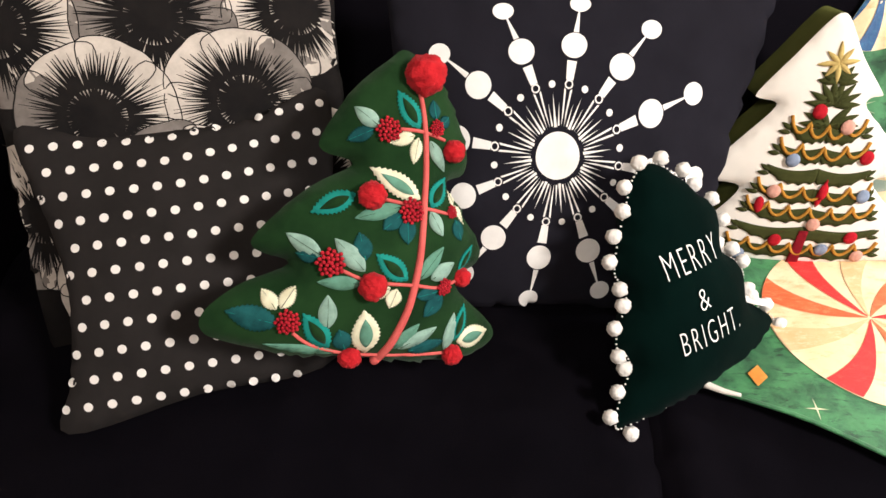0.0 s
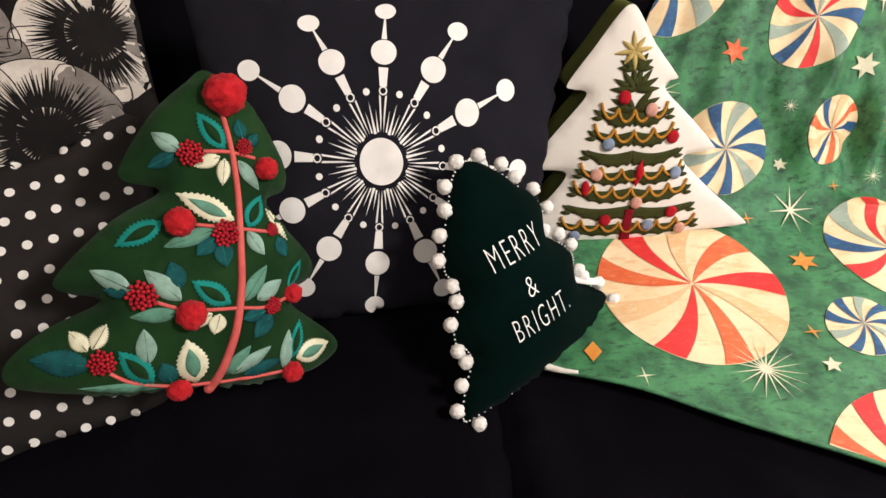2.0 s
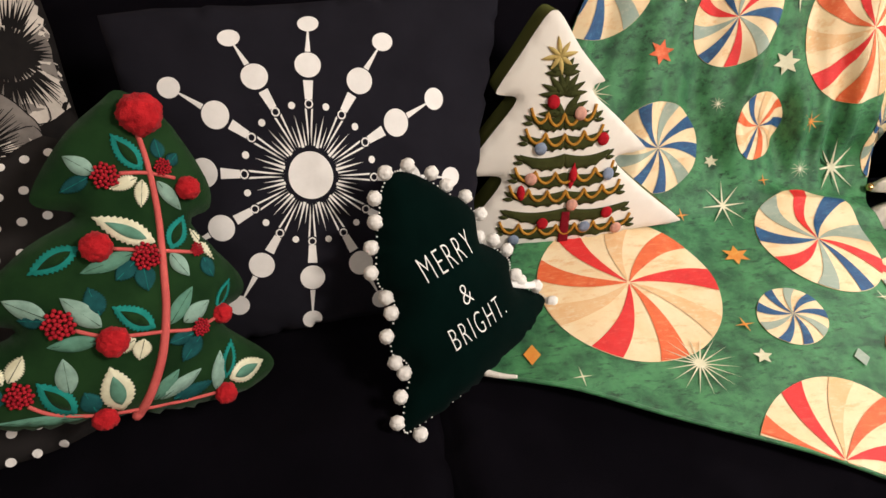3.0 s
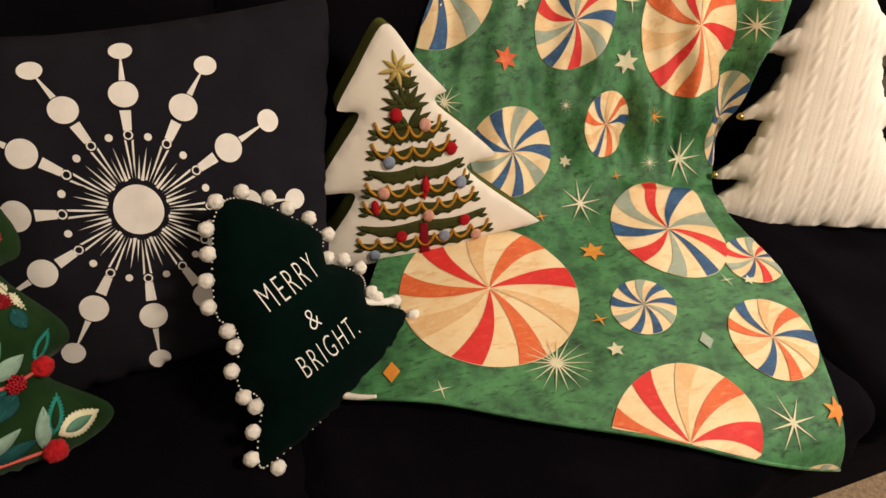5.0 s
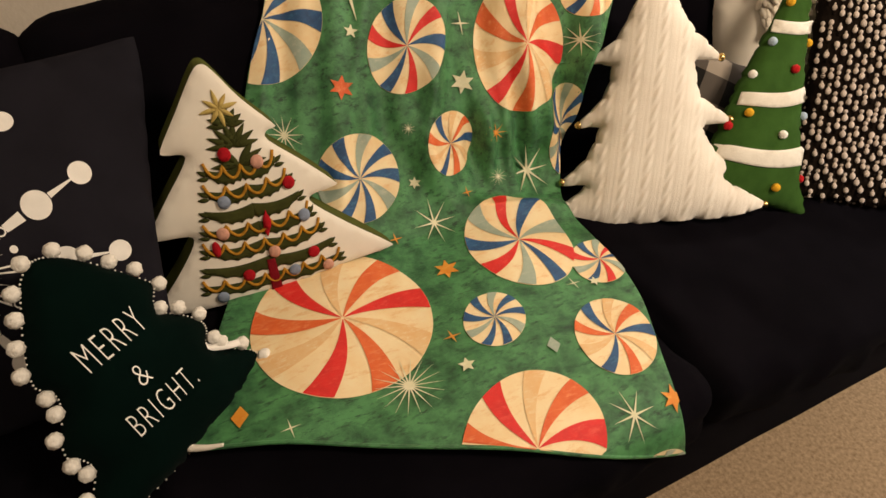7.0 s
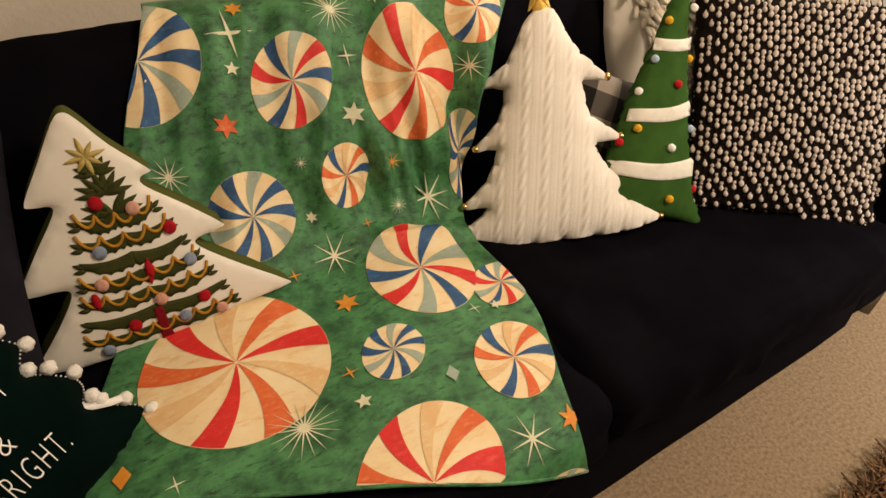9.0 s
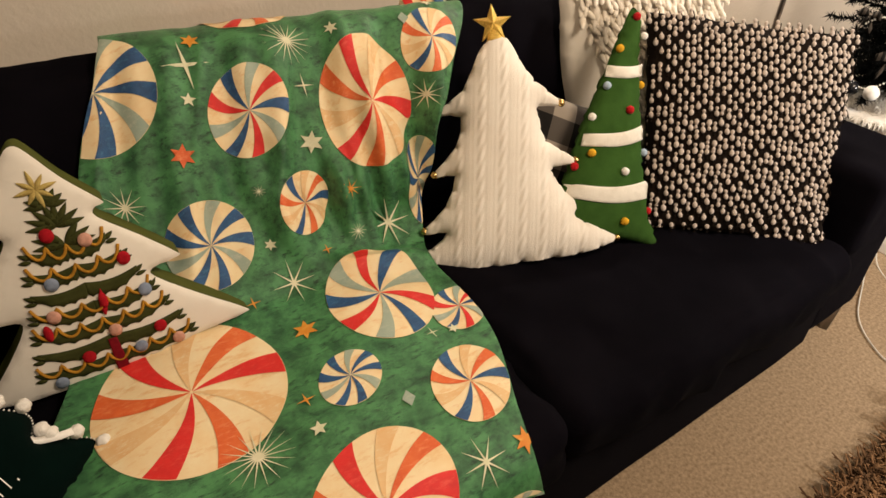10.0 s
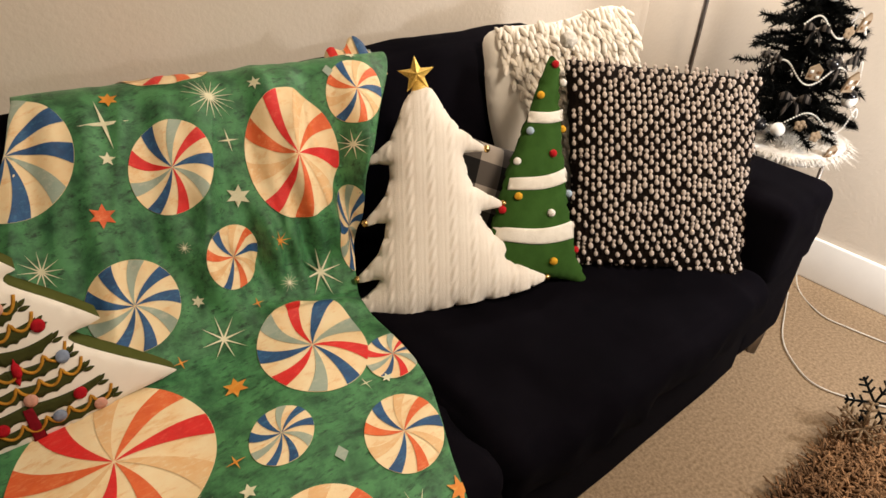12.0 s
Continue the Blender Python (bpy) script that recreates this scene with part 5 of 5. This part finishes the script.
# black tabletop tree
xmas = thing("tabletop_tree", "small black artificial Christmas tree with wooden ornaments", "Christmas tree", pose(2.57, 0.725, 0.60))
part("trunk", tube("trunk", [(0, 0, 0), (0, 0, 0.3), (0, 0, 0.66)], 0.010, NEEDLE, 8, [1.2, 0.9, 0.4]), xmas, "black trunk")
random.seed(61)
BRANCHES = []
for k in range(210):
    t = ((k + 0.5) / 210) ** 1.25
    z = 0.035 + 0.595 * t
    reach = (0.172 * (1 - t) ** 0.8 + 0.028) * random.uniform(0.55, 1.10)
    a = k * 2.39996 + random.uniform(-0.3, 0.3)
    BRANCHES.append((z, reach, a, random.uniform(-0.05, 0.06)))
for z, reach, a, rise in BRANCHES:
    v, f = [], []
    n = int(50 + reach * 1200)
    for j in range(n):
        s = 0.12 + 0.9 * j / n
        c = np.array([math.cos(a) * reach * s, math.sin(a) * reach * s, z + rise * s - 0.02 * s * s])
        d = np.array([math.cos(a) * 0.55 + random.uniform(-1, 1), math.sin(a) * 0.55 + random.uniform(-1, 1), random.uniform(-0.9, 1.0)])
        d *= random.uniform(0.014, 0.027) / np.linalg.norm(d)
        e = np.cross(d, [random.uniform(-1, 1), random.uniform(-1, 1), random.uniform(-1, 1)])
        e *= 0.0022 / (np.linalg.norm(e) + 1e-9)
        i = len(v)
        v += [c + e, c - e, c + d]
        f.append((i, i + 1, i + 2))
    part("branch", mesh("branch", v, f, NEEDLE, False), xmas, "black tinsel branch", kind="stuff")


def on_tree(height, side, out=1.0):
    """A place on the tree's outside: height over its foot, degrees round it."""
    r = (0.168 * (1 - (max(height, 0.035) - 0.035) / 0.595) ** 0.8 + 0.026) * out
    a = math.radians(side)
    return np.array([r * math.cos(a), r * math.sin(a), height])


for turn0, h0 in ((150, 0.10), (170, 0.22), (190, 0.34), (160, 0.46)):
    ms = []
    for k in range(90):
        t = k / 89
        p = on_tree(h0 + 0.025 * math.sin(t * 19) - 0.01 * t, turn0 + 170 * t, 1.02)
        ms.append(place(p, (0.0028,) * 3))
    part("bead_garland", many("bead_garland", blob(6, 4), ms, WHITEPRINT), xmas, "string of pale wooden beads", kind="stuff")
WHITEBALL = fluffy("bauble", 0.020, WHITEPRINT, 0.0, 3)
DARKBALL = fluffy("bauble", 0.019, BLACKGLOSS, 0.0, 3)
for me, h, s, words in ((WHITEBALL, 0.42, 215, "white round bauble"), (DARKBALL, 0.16, 262, "black round bauble"), (DARKBALL, 0.25, 232, "black round bauble"), (WHITEBALL, 0.03, 200, "white round bauble"),
                        (DARKBALL, 0.05, 185, "black round bauble"), (WHITEBALL, 0.15, 262, "white round bauble")):
    part("bauble", me, xmas, words, Matrix.Translation(on_tree(max(h, 0.065), s, 1.0)))


def house(parent, h, s, w, tall):
    p = on_tree(max(h, 0.065), s, 1.04)
    m = Matrix.Translation((p[0], p[1], h)) @ pose(0, 0, 0, 0, 0, s + 90) @ pose(0, 0, 0, 12, 4, 0)
    bm = bmesh.new()
    prof = [(-w, 0), (w, 0), (w, tall), (0, tall * 1.45), (-w, tall)]
    lo = [bm.verts.new((x, 0, z)) for x, z in prof]
    hi = [bm.verts.new((x, -0.006, z)) for x, z in prof]
    bm.faces.new(lo[::-1])
    bm.faces.new(hi)
    for i in range(5):
        bm.faces.new((lo[i], lo[(i + 1) % 5], hi[(i + 1) % 5], hi[i]))
    me = bpy.data.meshes.new("house_ornament")
    bm.normal_update()
    bm.to_mesh(me)
    bm.free()
    me.materials.append(WOOD)
    ob = part("house_ornament", me, parent, "small wooden house ornament", m)
    for r in range(2):
        for c in range(2):
            x, z = -w * 0.55 + c * w * 1.1, tall * (0.22 + 0.42 * r)
            part("window", box("window", (x - w * 0.25, -0.0085, z), (x + w * 0.25, -0.0062, z + tall * 0.24), WHITEPRINT if (r + c) % 2 else SHAG, 0.0004, 1), ob)


house(xmas, 0.21, 214, 0.017, 0.032)
house(xmas, 0.18, 250, 0.019, 0.042)
house(xmas, 0.33, 258, 0.017, 0.036)
house(xmas, -0.005, 248, 0.016, 0.030)


def bow(parent, h, s, size):
    p = on_tree(h, s, 1.0)
    m = Matrix.Translation(p) @ pose(0, 0, 0, 0, 0, s + 90)
    ob = part("bow_knot", fluffy("bow_knot", size * 0.14, RIBBON, 0.05, 2), parent, "black and white plaid ribbon bow", m)
    for sx in (-1, 1):
        for tail in (0, 1):
            pts = [(0, 0, 0), (sx * size * (0.5 - 0.2 * tail), -0.006, size * (0.22 if not tail else -0.5)), (sx * size * (0.9 - 0.4 * tail), -0.003, size * (0.05 if not tail else -1.0))]
            path = spline(pts, 5, False)
            w = np.interp(np.linspace(0, 1, len(path)), [0, 0.5, 1], [0.06, 0.26, 0.18]) * size
            v = [(x, y, z + q) for (x, y, z), q in zip(path, w)] + [(x, y - 0.004, z - q) for (x, y, z), q in zip(path, w)]
            n = len(path)
            me = mesh("ribbon", v, [(i, i + 1, n + i + 1, n + i) for i in range(n - 1)], RIBBON)
            rb = part("ribbon", me, ob)
            rb.modifiers.new("thickness", "SOLIDIFY").thickness = 0.0012


for h, s, size in ((0.33, 205, 0.036), (0.15, 205, 0.046), (0.25, 244, 0.05), (0.24, 170, 0.036), (0.27, 268, 0.036)):
    bow(xmas, h, s, size)
for h, s in ((0.09, 215), (0.33, 240), (0.05, 228)):
    p = on_tree(max(0.065, h), s, 1.1)
    petals = [place((0.010 * math.cos(k * 1.2566), 0, 0.010 * math.sin(k * 1.2566)), (0.0075, 0.003, 0.0075)) for k in range(5)] + [place((0, -0.001, 0), (0.006, 0.004, 0.006))]
    part("flower_ornament", many("flower_ornament", blob(8, 6), petals, WOOD), xmas, "pale wooden flower ornament", Matrix.Translation(p) @ pose(0, 0, 0, 0, 0, s + 90))

# floor lamp behind the table
pole = thing("floor_lamp", "slim brushed metal floor lamp pole by the wall", "floor lamp", pose(2.79, 1.187, 0))
part("pole", tube("pole", [(0, 0, 0.02), (0, -0.004, 0.9), (-0.01, -0.006, 1.62)], 0.0095, STEEL, 12), pole)
part("base_plate", tube("base_plate", [(0, 0, 0.0), (0, 0, 0.012), (0, 0, 0.020)], 0.075, STEEL, 32, [1.0, 1.0, 0.9]), pole)

# cables on the carpet
cable = tube("power_cable", spline([(2.70, 0.78, 0.35), (2.72, 0.72, 0.16), (2.79, 0.60, 0.008), (2.63, 0.527, 0.006), (2.443, 0.447, 0.006), (2.348, 0.356, 0.006), (2.318, 0.275, 0.006), (2.362, 0.165, 0.006), (2.46, 0.02, 0.006)], 8, False), 0.0023, CABLE, 8)
solid("power_cable", cable, "thin white power cable lying on the carpet", "cable")
cable = tube("power_cable", spline([(2.76, 0.66, 0.28), (2.80, 0.60, 0.10), (2.764, 0.547, 0.006), (2.676, 0.432, 0.006), (2.676, 0.339, 0.006), (2.70, 0.20, 0.006), (2.74, -0.05, 0.006)], 8, False), 0.0023, CABLE, 8)
solid("power_cable", cable, "thin white power cable lying on the carpet", "cable")
loop = [(2.50 + 0.02 * math.cos(k * 0.5), 0.53 + 0.02 * math.sin(k * 0.5), 0.52 - 0.0075 * k) for k in range(66)]
solid("power_cable", tube("power_cable", loop, 0.0022, CABLE, 7), "white cable coiled down the table leg", "cable")

# shag rug
rug = thing("shag_rug", "brown shaggy rug of thick yarn on the carpet", "rug", pose(1.4, -0.5, 0))
part("backing", box("backing", (-0.95, -0.85, 0.001), (0.80, 0.655, 0.016), SHAG, 0.004), rug)
random.seed(71)
v, f = [], []


def strand(x, y, length, rad, sides=5):
    a, lean = random.uniform(0, 6.283), random.uniform(0.3, 1.1)
    k = len(v)
    for s in range(4):
        t = s / 3
        cx, cy = x + math.cos(a) * length * lean * t * t, y + math.sin(a) * length * lean * t * t
        cz = 0.012 + length * t * (1 - 0.35 * lean * t)
        r = rad * (1.15 if s == 3 else 0.9 + 0.1 * s)
        for q in range(sides):
            g = 6.283 * q / sides
            v.append((cx + r * math.cos(g), cy + r * math.sin(g), cz))
    for s in range(3):
        for q in range(sides):
            f.append((k + s * sides + q, k + s * sides + (q + 1) % sides, k + (s + 1) * sides + (q + 1) % sides, k + (s + 1) * sides + q))
    f.append(tuple(k + 3 * sides + q for q in range(sides)))


for _ in range(8500):
    strand(random.uniform(-0.15, 0.815), random.uniform(0.25, 0.66), random.uniform(0.040, 0.066), random.uniform(0.0016, 0.0026))
for _ in range(3000):
    strand(random.uniform(-0.95, 0.815), random.uniform(-0.85, 0.65), random.uniform(0.035, 0.06), random.uniform(0.0045, 0.006), 4)
part("yarn_pile", mesh("yarn_pile", v, f, SHAG), rug, "thick cut yarn pile", kind="stuff")

# snowflake ornament at the rug's edge
flake = []
for k in range(6):
    flake += [tube("arm", [turned([(r, 0)], 60 * k)[0].tolist() + [0.0] for r in (0.0, 0.04, 0.075)], 0.0035, NEEDLE, 6)]
    for r, q in ((0.030, 0.016), (0.050, 0.018), (0.066, 0.012)):
        for s in (-1, 1):
            flake.append(tube("twig", [turned([(r, 0)], 60 * k)[0].tolist() + [0.0], turned([(r + q * 0.6, s * q)], 60 * k)[0].tolist() + [0.0]], 0.003, NEEDLE, 6))
solid("snowflake_ornament", joined("snowflake_ornament", flake, NEEDLE), "dark metal snowflake ornament standing on the rug", "ornament", m=pose(2.234, 0.132, 0.115, 62, 0, -48))
flake = []
for k in range(6):
    flake += [tube("arm", [turned([(r, 0)], 60 * k + 14)[0].tolist() + [0.0] for r in (0.0, 0.04, 0.075)], 0.004, BRONZE, 6)]
    for r, q in ((0.028, 0.016), (0.048, 0.020), (0.066, 0.013)):
        for s in (-1, 1):
            flake.append(tube("twig", [turned([(r, 0)], 60 * k + 14)[0].tolist() + [0.0], turned([(r + q * 0.6, s * q)], 60 * k + 14)[0].tolist() + [0.0]], 0.0038, BRONZE, 6))
solid("snowflake_ornament", joined("snowflake_ornament", flake, BRONZE), "bronze glitter snowflake ornament leaning on the rug", "ornament", m=pose(2.144, 0.119, 0.090, 60, 0, -44))
